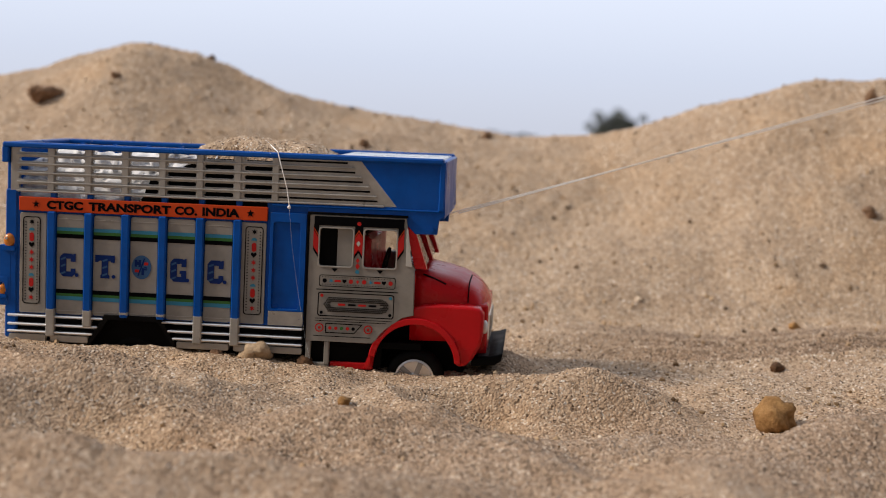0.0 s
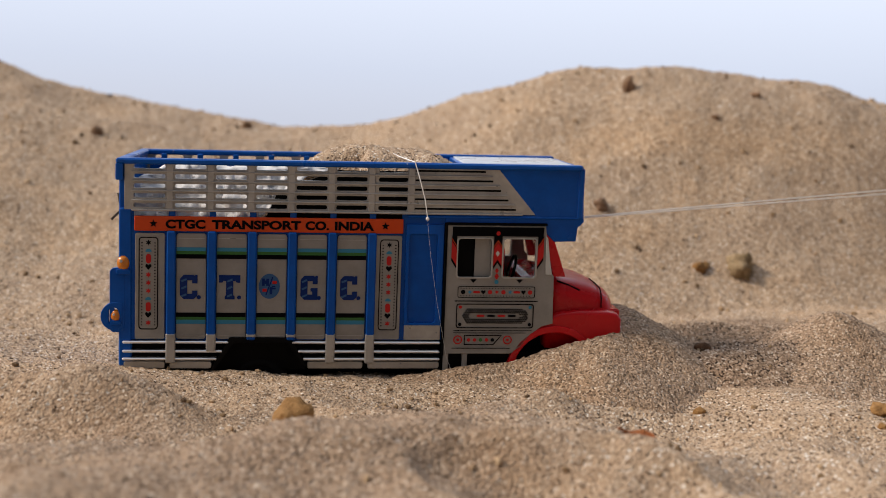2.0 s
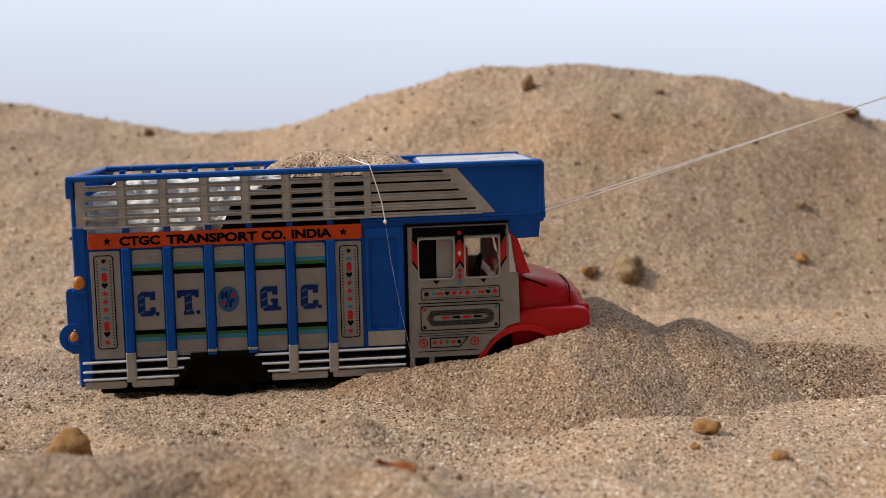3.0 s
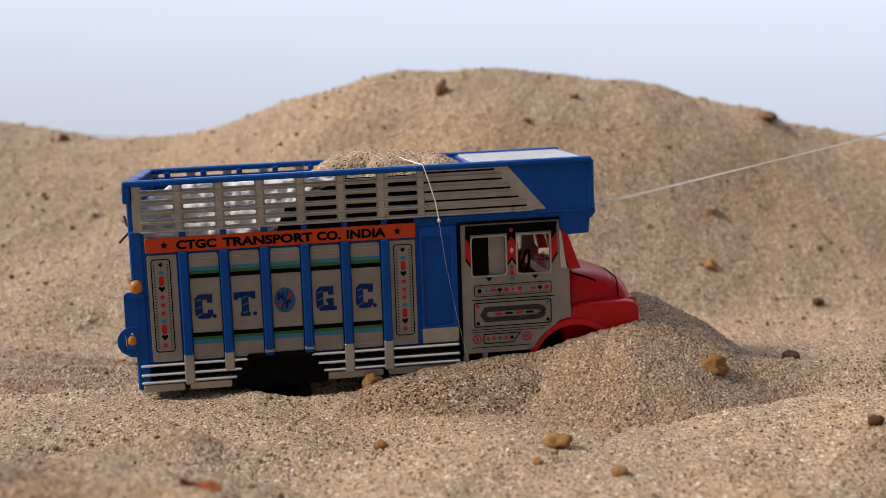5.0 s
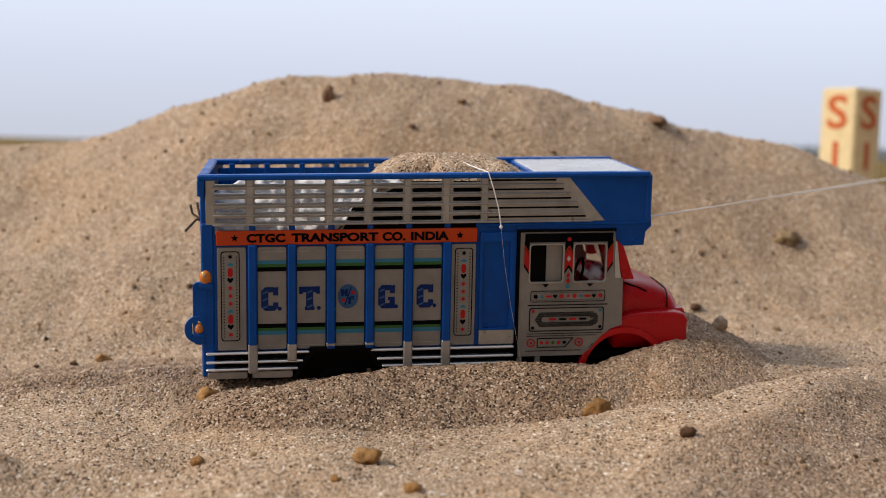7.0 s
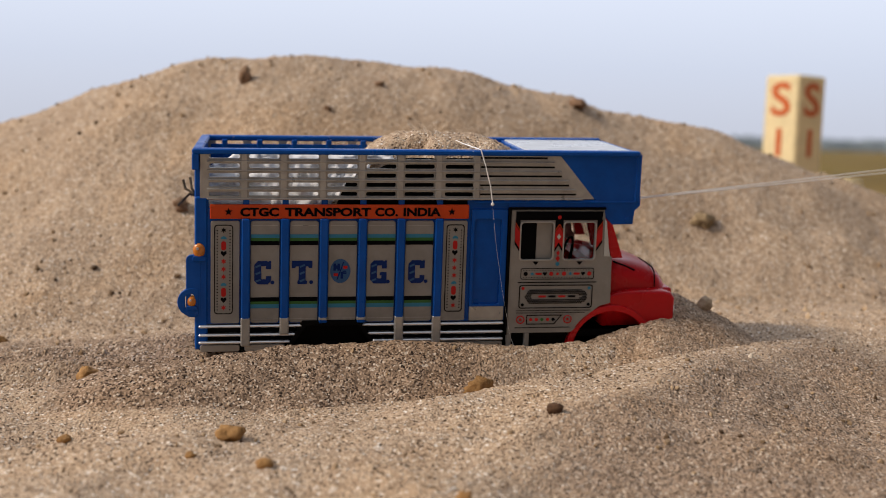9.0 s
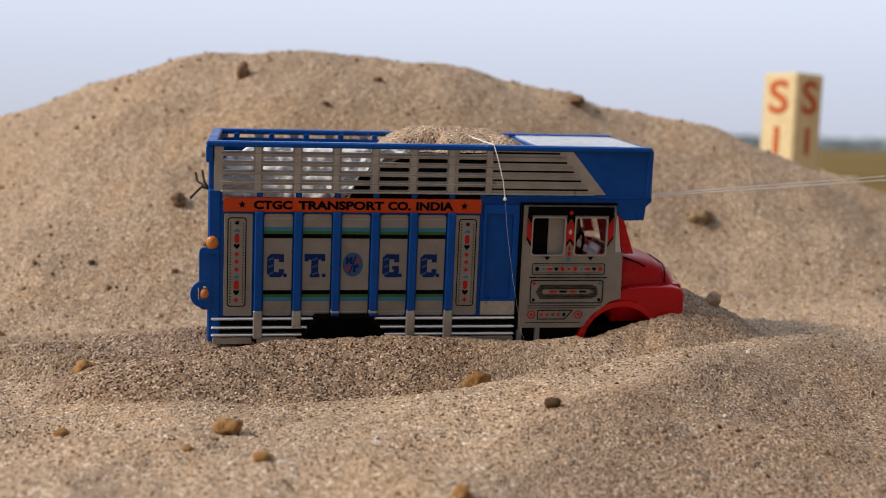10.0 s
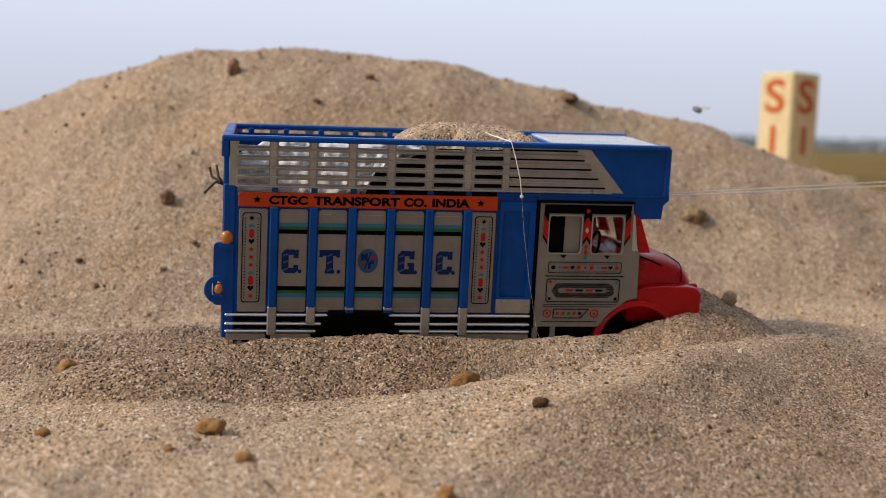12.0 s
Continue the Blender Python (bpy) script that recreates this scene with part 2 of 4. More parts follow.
def tube(points, radius, sides=5):
    """A thin round strand through points in metres."""
    bm = bmesh.new()
    rows = []
    for i, p in enumerate(points):
        way = (Vector(points[min(i + 1, len(points) - 1)]) - Vector(points[max(i - 1, 0)])).normalized()
        u = way.cross(Vector((.3, .9, .31))).normalized()
        v = way.cross(u)
        rows.append([bm.verts.new(Vector(p) + radius * (u * math.cos(2 * math.pi * k / sides) + v * math.sin(2 * math.pi * k / sides))) for k in range(sides)])
    for a, b in zip(rows, rows[1:]):
        for k in range(sides):
            bm.faces.new((a[k], a[(k + 1) % sides], b[(k + 1) % sides], b[k]))
    bm.faces.new(rows[0])
    bm.faces.new(rows[-1])
    return bm


def lump(radius, seed, squash=(1, 1, 1), rough=.28, level=3):
    """An uneven stone."""
    bm = bmesh.new()
    bmesh.ops.create_icosphere(bm, subdivisions=level, radius=1)
    for v in bm.verts:
        d = v.co.normalized()
        s = 1 + rough * noise.noise(d * 1.3 + Vector((seed * 7.1, 0, 0))) + rough * .6 * noise.noise(d * 3.1 + Vector((0, seed * 3.3, 0))) + rough * .25 * noise.noise(d * 8 + Vector((0, 0, seed)))
        v.co = Vector((d.x * s * squash[0], d.y * s * squash[1], d.z * s * squash[2])) * radius
    return bm


# ---------------------------------------------------------------- the ground's shape
def lattice_noise(x, y, cell, seed):
    """Smooth value noise from -1 to 1 with the given cell size in metres."""
    u, v = x / cell, y / cell
    i, j = np.floor(u).astype(np.int64), np.floor(v).astype(np.int64)
    fu, fv = u - i, v - j
    fu, fv = fu * fu * (3 - 2 * fu), fv * fv * (3 - 2 * fv)

    def value(a, b):
        n = (a * 374761393 + b * 668265263 + seed * 974634777) & 0x7FFFFFFF
        n = ((n ^ (n >> 13)) * 1274126177) & 0x7FFFFFFF
        return ((n ^ (n >> 16)) & 0xFFFF) / 32767.5 - 1

    low = value(i, j) * (1 - fu) + value(i + 1, j) * fu
    high = value(i, j + 1) * (1 - fu) + value(i + 1, j + 1) * fu
    return low * (1 - fv) + high * fv


def step(a, b, v):
    s = np.clip((v - a) / (b - a), 0, 1)
    return s * s * (3 - 2 * s)


def bump(x, y, cx, cy, sx, sy, high):
    return high * np.exp(-((x - cx) / sx) ** 2 - ((y - cy) / sy) ** 2)


def curve(x, knots):
    """A rounded line through a few (x, z) knots."""
    kx, kz = np.array(knots, float).T
    return sum(np.interp(x + d, kx, kz) for d in (-.03, -.018, -.006, .006, .018, .03)) / 6


def berm(x, y):
    """The bank of turned sand beside the track, at its angle of rest, and the crusted ground before it with a crest of its own."""
    wob = .006 * lattice_noise(x, y, .09, 3) + .002 * lattice_noise(x, y, .02, 13)
    top = np.interp(x, [.40, .455, .475, .50, .545, .59, .63, .70, .76, .85], [.012, .0215, .0285, .0315, .0375, .0395, .0388, .0385, .036, .030])
    line = curve(x, [(.44, -.030), (.50, -.030), (.55, -.021), (.65, -.018), (.78, -.012)])
    d = line - y - wob
    bank = top - np.where(d > 0, .60, .25) * (np.sqrt(d * d + .006 ** 2) - .006)
    fore = curve(x, [(.3, .0165), (.45, .0165), (.52, .0185), (.56, .0215), (.60, .027), (.632, .0325), (.66, .0360), (.70, .0385), (.77, .0400), (.9, .038), (1.2, .032)])
    crest = curve(x, [(.45, -.105), (.53, -.100), (.58, -.088), (.617, -.082), (.655, -.073), (.70, -.052), (.77, -.012), (.9, .0), (1.2, .0)])
    off = y + wob * 1.5 - crest
    fore = fore - np.interp(x, [.5, .56, .62], [.03, .12, .42]) * (np.sqrt(np.maximum(off, 0) ** 2 + .005 ** 2) - .005)
    # the crest's far shoulder falls away from the sun
    d = (x - .626) * .627 - (y + .123) * .779 + wob
    fall = .5 * (np.sqrt(np.maximum(d, 0) ** 2 + .010 ** 2) - .010)
    fore = fore - .034 * (1 - np.exp(-fall / .034)) * step(.57, .63, x)
    # the crust is pushed up into a low lip along the bank's toe
    return bank, fore + .0022 * np.exp(-(np.maximum(fore - bank, 0) / .005) ** 2) * step(.45, .47, x) * step(.66, .60, x)


def ground_height(x, y):
    x, y = np.asarray(x, float), np.asarray(y, float)
    wob = .012 * lattice_noise(x, y, .09, 3)
    # trodden sand where the truck is dragged, the sand before it and behind it
    mid = curve(x, [(-.4, .020), (0, .021), (.1, .020), (.2, .014), (.3, .0145), (.4, .020), (.48, .026), (.55, .033), (.6, .035), (.7, .035), (.85, .034), (1.2, .03)])
    near = curve(x, [(-.4, .016), (0, .021), (.1, .019), (.2, .016), (.35, .017), (.46, .019), (.55, .023), (.6, .026), (.7, .032), (.9, .034)])
    back = curve(x, [(-.4, .014), (0, .012), (.35, .012), (.5, .022), (.6, .030), (.75, .034), (1.0, .03)])
    z = near + (mid - near) * step(-.056, -.012, y + wob * .5) + (back - mid) * step(.03, .085, y + wob)
    z = z + bump(x, y, .045, -.085, .05, .03, .008) + bump(x, y, .238, -.112, .026, .015, .013) + bump(x, y, .34, -.18, .05, .022, .013) + bump(x, y, .385, -.095, .034, .016, -.009) + bump(x, y, .04, -.155, .06, .02, .008) + bump(x, y, .165, -.10, .025, .012, -.004) - bump(x, y, .30, .02, .06, .05, .004)
    bank, fore_z = berm(x, y)
    z = z + (np.maximum(fore_z, bank) - z) * step(.41, .455, x) * step(.004, -.014, y) * step(1.7, 1.1, x) * step(-.9, -.4, y)
    # low ridges along the dragged track
    z = z + .0066 * (.45 - np.abs(np.sin((y + wob * .8) * 85))) * step(.20, .30, x) * step(.60, .50, x) * step(-.03, .0, y) * step(.10, .07, y)
    # the dune behind, with its two summits and the saddle between
    top = curve(x, [(-.6, .10), (-.25, .125), (-.137, .150), (-.06, .179), (-.014, .197), (.03, .168), (.086, .149), (.18, .136), (.255, .121), (.32, .120),
                    (.37, .131), (.44, .1625), (.5, .172), (.545, .179), (.6, .1745), (.68, .169), (.75, .152), (.83, .139), (.91, .115), (1.0, .088), (1.15, .05), (1.4, .02)])
    crest = curve(x, [(-.6, .47), (.15, .45), (.3, .42), (.45, .34), (.55, .325), (.9, .31), (1.4, .30)])
    foot = curve(x, [(-.6, .12), (0, .11), (.45, .12), (.7, .145), (.9, .155), (1.4, .16)])
    s = (y - foot + wob) / (crest - foot)
    rise = np.where(s < 0, 0, np.where(s < 1, np.maximum(s, 0) ** 1.12 - .10 * np.maximum(s - .7, 0) ** 2 / .09, .90 + .0 * s))
    fall = np.clip(1 - np.maximum(s - 1, 0) * .75, 0, 1)
    rise = np.where(s < 1, rise, .9 * fall * fall * (3 - 2 * fall)) / .9
    z = z + (top - back) * rise * np.where(s > 0, 1, 0)
    # beyond the dune the land is a low plain
    z = z - (back + .015) * step(.75, 1.2, y) + bump(x, y, -.35, 1.35, .75, .3, .128)
    side = step(1.3, 2.5, np.abs(x - .4)) * step(.6, -2, -y)
    z = z * (1 - side)
    near_by = np.exp(-(np.maximum(np.abs(x - .4) - .9, 0) / .3) ** 2) * step(-1.0, -.5, y) * step(1.6, .9, y)
    hill = step(.08, .2, y)
    fore = step(-.055, -.11, y)
    ridge = 1 - 2 * np.abs(lattice_noise(x + y * .4, y * 1.7, .075, 11))
    z = z + near_by * (.0068 * fore * step(.60, .44, x) + .0020 * step(.01, .05, y)) * ridge
    z = z + near_by * ((.0012 + .0034 * fore + .0024 * hill) * lattice_noise(x, y, .05, 1) + (.0009 + (.0012 + .0020 * step(.5, .4, x)) * fore + .0006 * hill) * lattice_noise(x, y, .022, 2)
                       + .0006 * lattice_noise(x, y, .010, 5) + (.00035 + .0001 * hill) * lattice_noise(x, y, .0045, 7))
    return z


# ---------------------------------------------------------------- ground: one sheet from the dune to the horizon
def spread(lo, hi, fine, grow, end_lo, end_hi):
    """Grid lines: even between lo and hi, then ever wider apart."""
    mid = list(np.arange(lo, hi + fine / 2, fine))
    out, d, v = [], fine, hi
    while v < end_hi:
        d *= grow
        v = v + d
        out.append(v)
    low, d, v = [], fine, lo
    while v > end_lo:
        d *= grow
        v = v - d
        low.append(v)
    return np.array(low[::-1] + mid + out)


def grid_mesh(name, gx, gy, gz, material):
    nx, ny = gx.shape[1], gx.shape[0]
    me = bpy.data.meshes.new(name)
    idx = np.arange(nx * ny).reshape(ny, nx)
    quads = np.stack([idx[:-1, :-1], idx[:-1, 1:], idx[1:, 1:], idx[1:, :-1]], -1).reshape(-1, 4)
    me.vertices.add(nx * ny)
    me.vertices.foreach_set("co", np.stack([gx, gy, gz], -1).astype(np.float32).ravel())
    me.loops.add(quads.size)
    me.loops.foreach_set("vertex_index", quads.ravel().astype(np.int32))
    me.polygons.add(len(quads))
    me.polygons.foreach_set("loop_start", np.arange(0, quads.size, 4, dtype=np.int32))
    me.update(calc_edges=True)
    me.materials.append(material)
    me.shade_smooth()
    return me


rows_y = np.concatenate([spread(-.22, .10, .0013, 1.15, -3000, .0)[:-1], np.arange(.102, .52, .0024), spread(.52, .521, .0024, 1.14, .52, 4000)[2:]])
rows_y = np.unique(np.round(rows_y[np.argsort(rows_y)], 6))
cols_x = spread(-.16, 1.0, .0016, 1.15, -3000, 3500)
GX, GY = np.meshgrid(cols_x, rows_y)
GZ = ground_height(GX, GY)
rng = np.random.default_rng(4)
inside = (GX > -.2) & (GX < 1.1) & (GY > -.3) & (GY < .52)
GZ = GZ + inside * np.clip(rng.normal(0, .00032, GZ.shape), -.0008, .0009)
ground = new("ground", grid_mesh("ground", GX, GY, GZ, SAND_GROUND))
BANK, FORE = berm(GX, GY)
# turned sand on the bank, the bank's own shade painted into the tint
turned_shade = step(-.0006, .0006, BANK - FORE) * step(.445, .462, GX) * step(.67, .61, GX) * step(.012, .0, GY)
# shade painted on the dragged lane's furrow faces and the crest's loose far shoulder; darker patches on the trampled
# sand before the lane
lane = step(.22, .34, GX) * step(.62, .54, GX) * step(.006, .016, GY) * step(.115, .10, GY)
turned_shade = np.maximum(turned_shade, .9 * lane * step(-.1, .4, -np.sin((GY + .0096 * lattice_noise(GX, GY, .09, 3)) * 170)))
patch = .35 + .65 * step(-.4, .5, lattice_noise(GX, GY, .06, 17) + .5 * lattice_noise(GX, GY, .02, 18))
turned_shade = np.maximum(turned_shade, .75 * patch * step(-.05, -.10, GY) * step(.45, .34, GX) * step(-.6, -.2, GX) * step(-.55, -.3, GY))
turned_shade = np.maximum(turned_shade, .8 * step(-.004, .028, (GX - .626) * .627 - (GY + .123) * .779 + .012 * lattice_noise(GX, GY, .03, 19)) * step(.60, .64, GX) * step(-.005, -.03, GY) * step(1.3, .95, GX) * step(-.55, -.3, GY))
ground.data.attributes.new("turned_shade", "FLOAT", "POINT").data.foreach_set("value", turned_shade.astype(np.float32).ravel())
tagged(ground, "coarse tan sand heaped into dunes, flat dry field beyond", "ground", kind="structure")


# ---------------------------------------------------------------- the toy truck (millimetres, x forward, y away, z up)
LEAN = 0.0138
PITCH = 16.25                                   # from one side panel to the next
SLATS = [104.9, 101.0, 97.1, 93.2, 89.3, 85.5]  # the openings of the upper grille


def tp(name, bm, material, parent, label="", smooth=False):
    return part(name, bm, material, parent, label, smooth, LEAN)


def shape(name, kind, x, z, r, y, material, parent):
    """A small printed figure on the truck's side."""
    if kind == "star":
        ring = [(x + r * (1 if i % 2 == 0 else .45) * math.sin(math.pi * i / 6), z + r * (1 if i % 2 == 0 else .45) * math.cos(math.pi * i / 6)) for i in range(12)]
    elif kind == "star5":
        ring = [(x + r * (1 if i % 2 == 0 else .42) * math.sin(math.pi * i / 5), z + r * (1 if i % 2 == 0 else .42) * math.cos(math.pi * i / 5)) for i in range(10)]
    elif kind == "pill":
        ring = rounded(x - r * .8, x + r * .8, z - r * 1.55, z + r * 1.55, r * .78, 4)
    elif kind == "wide":
        ring = rounded(x - r * 1.5, x + r * 1.5, z - r * .5, z + r * .5, r * .48, 3)
    elif kind == "heart":
        ring = [(x, z - r), (x + r, z + r * .1), (x + r * .85, z + r * .75), (x + r * .4, z + r * .85), (x, z + r * .45), (x - r * .4, z + r * .85), (x - r * .85, z + r * .75), (x - r, z + r * .1)]
    elif kind == "dome":
        ring = arc(x, z - r * .4, r, 0, 180, 8)
    elif kind == "diamond":
        ring = [(x, z - r * 1.2), (x + r * .8, z), (x, z + r * 1.2), (x - r * .8, z)]
    elif kind == "down":
        ring = [(x - r, z + r * .5), (x + r, z + r * .5), (x, z - r * .6)]
    else:
        ring = arc(x, z, r, 0, 340, 10)
    return tp(name, plate(ring, [], y - .06, y + .06), material, parent)


def frame_line(name, outline, inner, y, material, parent):
    return tp(name, plate(outline, [inner], y - .05, y + .05), material, parent)


def dotted(name, pts, r, y, material, parent):
    bm = bmesh.new()
    for x, z in pts:
        box(bm, x - r, x + r, y - .05, y + .05, z - r * .8, z + r * .8)
    return tp(name, bm, material, parent)


# slab letters, each with its inset from the panel's edge
SLAB = {
    "C": ([(1.5, 0), (5.6, 0), (7, 1.4), (7, 3.5), (4.9, 3.5), (4.9, 2.2), (2.9, 2.2), (2.9, 7.8), (4.9, 7.8), (4.9, 6.5), (7, 6.5), (7, 10), (6.2, 10), (5.8, 9.6), (5.3, 10), (1.5, 10), (0, 8.4), (0, 1.6)], 1.6),
    "G": ([(1.5, 0), (7, 0), (7, 4.9), (4.1, 4.9), (4.1, 3.5), (4.8, 3.5), (4.8, 2.2), (2.9, 2.2), (2.9, 7.8), (4.9, 7.8), (4.9, 6.5), (7, 6.5), (7, 10), (6.2, 10), (5.8, 9.6), (5.3, 10), (1.5, 10), (0, 8.4), (0, 1.6)], 1.6),
    "T": ([(2.4, 0), (6.4, 0), (6.4, 1.2), (5.8, 1.8), (5.8, 7.6), (6.8, 7.6), (7.2, 6.9), (8.6, 6.9), (8.6, 10), (0, 10), (0, 6.9), (1.4, 6.9), (1.8, 7.6), (2.9, 7.6), (2.9, 1.8), (2.4, 1.2)], 1.0)}


def side_wall(truck, s):
    """The load body's side at y = 34 s: lower wall, panels, ribs, trim, grille and rail."""
    def yy(a, b):
        return (a * s, b * s) if a * s < b * s else (b * s, a * s)

    wall = tp("side_wall", plate([(0, 34), (131.5, 34), (131.5, 87), (113.8, 87), (113.8, 83.2), (5, 83.2), (5, 87), (0, 87)], [], *yy(30.6, 32.6)), BLUE, truck, "blue moulded plastic side wall")
    rib_x = [18.9 + PITCH * i for i in range(6)]
    for i, x in enumerate(rib_x):
        bm = boxed(x - .3, x + 3.2, *yy(32.4, 35.2), 34.2, 79.0, .5)
        tp("rib", bm, BLUE, wall)
        low = {1: 29.5, 2: 35.2, 3: 35.2}.get(i, 24.5)
        tp("rib_foot", boxed(x - .5, x + 3.4, *yy(32.2, 35.3), low, 37.0, .5), SILVER, wall)
        tp("rib_top", boxed(x + .2, x + 2.8, *yy(31, 33.2), 82.8, 88.2, .3), BLUE, wall)
    y = 32.6 * s
    ink = 33.5 * s
    for i in range(5):
        x0 = 22.3 + PITCH * i
        x1 = x0 + 12.1
        panel = tp("side_panel", plate(rounded(x0, x1, 34.3, 78.0, 1.3), [], *yy(32.5, 33.4), .25), GREY, wall, "warm grey inset panel")
        if s > 0:
            continue
        for z0, z1, m in ((70.8, 72.3, CYAN), (69.5, 70.8, GREEN), (67.7, 69.5, INK), (43.6, 45.4, INK), (42.4, 43.6, GREEN), (40.7, 42.4, CYAN)):
            tp("stripe", boxed(x0 + .1, x1 - .1, ink - .06, ink + .06, z0, z1), m, panel)
        for z in (36.0, 76.0):
            tp("panel_edge", boxed(x0 + .8, x1 - .8, ink - .05, ink + .15, z - .12, z + .12), SILVER, panel)
        if i == 2:
            tp("roundel", plate([((x0 + x1) / 2 - .9 + 4.3 * math.cos(a), 56.5 + 5.2 * math.sin(a)) for a in np.linspace(0, 6.05, 26)], [], ink - .08, ink + .08), STEEL, panel, "round blue and red emblem")
            c = (x0 + x1) / 2 - .9
            for dx, dz, w, h, m in ((-2.4, 1.6, .55, 2.4, NAVY), (-.7, 1.6, .55, 2.4, NAVY), (-1.5, 1.6, .5, 1.2, NAVY), (.7, -1.9, .55, 2.4, NAVY), (1.8, -1.0, .8, .5, NAVY), (1.8, -.2, .7, .4, NAVY), (2.1, 1.5, .9, 1.0, REDINK), (-1.9, -1.7, .9, 1.0, REDINK)):
                tp("emblem_bar", boxed(c + dx - w, c + dx + w, ink - .16, ink - .04, 56.6 + dz - h / 1.6, 56.6 + dz + h / 1.6), m, panel)
            tp("emblem_bar", plate([(c - 1.6, 52.8), (c - 1.1, 52.8), (c + 1.6, 60.4), (c + 1.1, 60.4)], [], ink - .2, ink - .1), NAVY, panel)
        else:
            ring, dx = SLAB["CT GC"[i]]
            tp("letter", plate([(x0 + dx + px, 51.0 + pz) for px, pz in ring], [], ink - .18, ink - .02), NAVY, panel, "blue slab letter")
            tp("letter_stop", plate(arc(x0 + 9.2, 51.8, .85, 0, 330, 8), [], ink - .15, ink), NAVY, panel)
            bm = bmesh.new()
            for k in (1.0, 4.2, 7.2):
                at = (x0 + dx + (1.6 if i != 1 else 4.4), 51.0 + k)
                bmesh.ops.create_cube(bm, size=1, matrix=Matrix.LocRotScale((at[0] * .001, (ink - .21) * .001, (at[1] + .6) * .001), Euler((0, radians(-24), 0)), (.0023, .00004, .0008)))
            tp("letter_sheen", bm, STEEL, panel)
    # narrow ornament panels at both ends
    for x0, x1 in ((5.9, 17.8), (102.8, 113.9)):
        panel = tp("ornament_panel", plate(rounded(x0, x1, 34.3, 78.0, .8), [], *yy(32.5, 33.4), .25), GREY, wall, "warm grey panel with a printed ornament")
        if s > 0:
            continue
        c = (x0 + x1) / 2 + (-.6 if x0 < 50 else .4)
        frame_line("ornament_frame", rounded(c - 3.9, c + 3.9, 38.3, 76.4, 1.4), rounded(c - 3.5, c + 3.5, 38.7, 76.0, 1.1), ink, INK, panel)
        dotted("ornament_dots", [(c + q, 40.2 + 1.25 * k) for q in (-2.6, 2.6) for k in range(28)], .26, ink, INK, panel)
        for k, (kind, m) in enumerate((("star", INK), ("dome", CYAN), ("pill", REDINK), ("heart", INK), ("star", REDINK), ("star", REDINK), ("star", REDINK), ("dome", CYAN), ("pill", REDINK), ("heart", INK), ("star", REDINK))):
            shape("ornament", kind, c, 74.1 - 3.3 * k, 1.25, ink, m, panel)
    # blank blue bay before the cab, grey below
    tp("bay_frame", plate(rounded(115.6, 131.2, 40.5, 82.8, .6), [rounded(117.0, 128.6, 41.5, 78.8, 1.2)], *yy(32.4, 33.9), .2), BLUE, wall)
    tp("bay_foot", plate(rounded(115.8, 131.0, 34.3, 40.6, .5), [], *yy(32.4, 33.8), .2), SILVER, wall)
    # slatted skirt below the wall
    low = [(1, 22.2), (37.2, 22.4), (45, 34.6), (0, 34.6)], [(75.6, 22.4), (131.2, 22.4), (131.2, 34.6), (68.4, 34.6)]
    for ring in low:
        tp("skirt", plate(ring, [], *yy(30.2, 31.2)), BLACK, wall)
    for z, x in ((33.1, 45.0), (29.3, 42.4), (26.1, 40.2)):
        tp("skirt_bar", boxed(1.0, x - 1, *yy(31, 34.6), z - .55, z + .55, .4), CHROME, wall, "silver trim bar")
        tp("skirt_bar", boxed(113.5 - x + 1, 131.2, *yy(31, 34.6), z - .55, z + .55, .4), CHROME, wall, "silver trim bar")
    for x0, x1 in ((1.5, 18.0), (20.0, 37.0), (76, 99), (101, 131)):
        tp("skirt_panel", plate(rounded(x0, x1, 22.0, 25.0, .9), [], *yy(31, 33.6), .3), SILVER, wall)
    tp("corner_post", boxed(-.6, 4.6, *yy(30.4, 33.3), 23.0, 88, .6), BLUE, wall)
    # upper grille: posts and slats in one silver casting, blue rail above
    outline = [(1.5, 87.2), (169.3, 87.2), (153.0, 106.6), (1.5, 106.6)]
    holes = []
    for z in SLATS[:5]:
        for i in range(7):
            x0 = 5.2 + PITCH * i + (0 if i < 6 else 1.0)
            x1 = x0 + (12.5 if i < 6 else 12.0)
            holes.append(rounded(x0, x1, z - .85, z + .85, .6, 2))
    grille = tp("grille", plate(outline, holes, *yy(30.9, 33.2), .2), SILVER, truck, "worn silver slatted grille with blue showing through")
    if s < 0:
        for z in SLATS[:5]:
            zz = z - 1.95
            tp("slat_edge", boxed(4.5, 150.5 + (104.9 - z) * .85, ink + .15, ink - .75, zz - .42, zz + .42, .25), SILVER, grille)
            # flat black strips put the grooves' shade in as colour
            tp("slat_groove_shade", boxed(116.5, 147.5 + (104.9 - z) * .85, ink + .18, ink + .36, z - .38, z + .38), BLACK, grille)
        for i in range(7):
            tp("grille_post", boxed(18.1 + PITCH * i, 21.0 + PITCH * i, ink - .55, ink + .3, 87.6, 106.2, .3), SILVER, grille)
    tp("top_rail", boxed(-1.6, 188.0, *yy(30.2, 35.3), 105.9, 108.2, .6), RAIL, truck, "blue top rail with chipped edge")
    tp("rail_end", boxed(-1.7, 1.2, *yy(30.2, 35.2), 99.4, 106.2, .4), BLUE, truck)
    # visor over the cab
    visor = [(152.6, 106.6), (188.4, 107.0), (189.6, 84.6), (187.2, 82.4), (186.6, 76.4), (177.4, 76.2), (173.6, 80.0), (171.5, 83.6), (131.5, 83.6), (131.5, 87), (169.3, 87)]
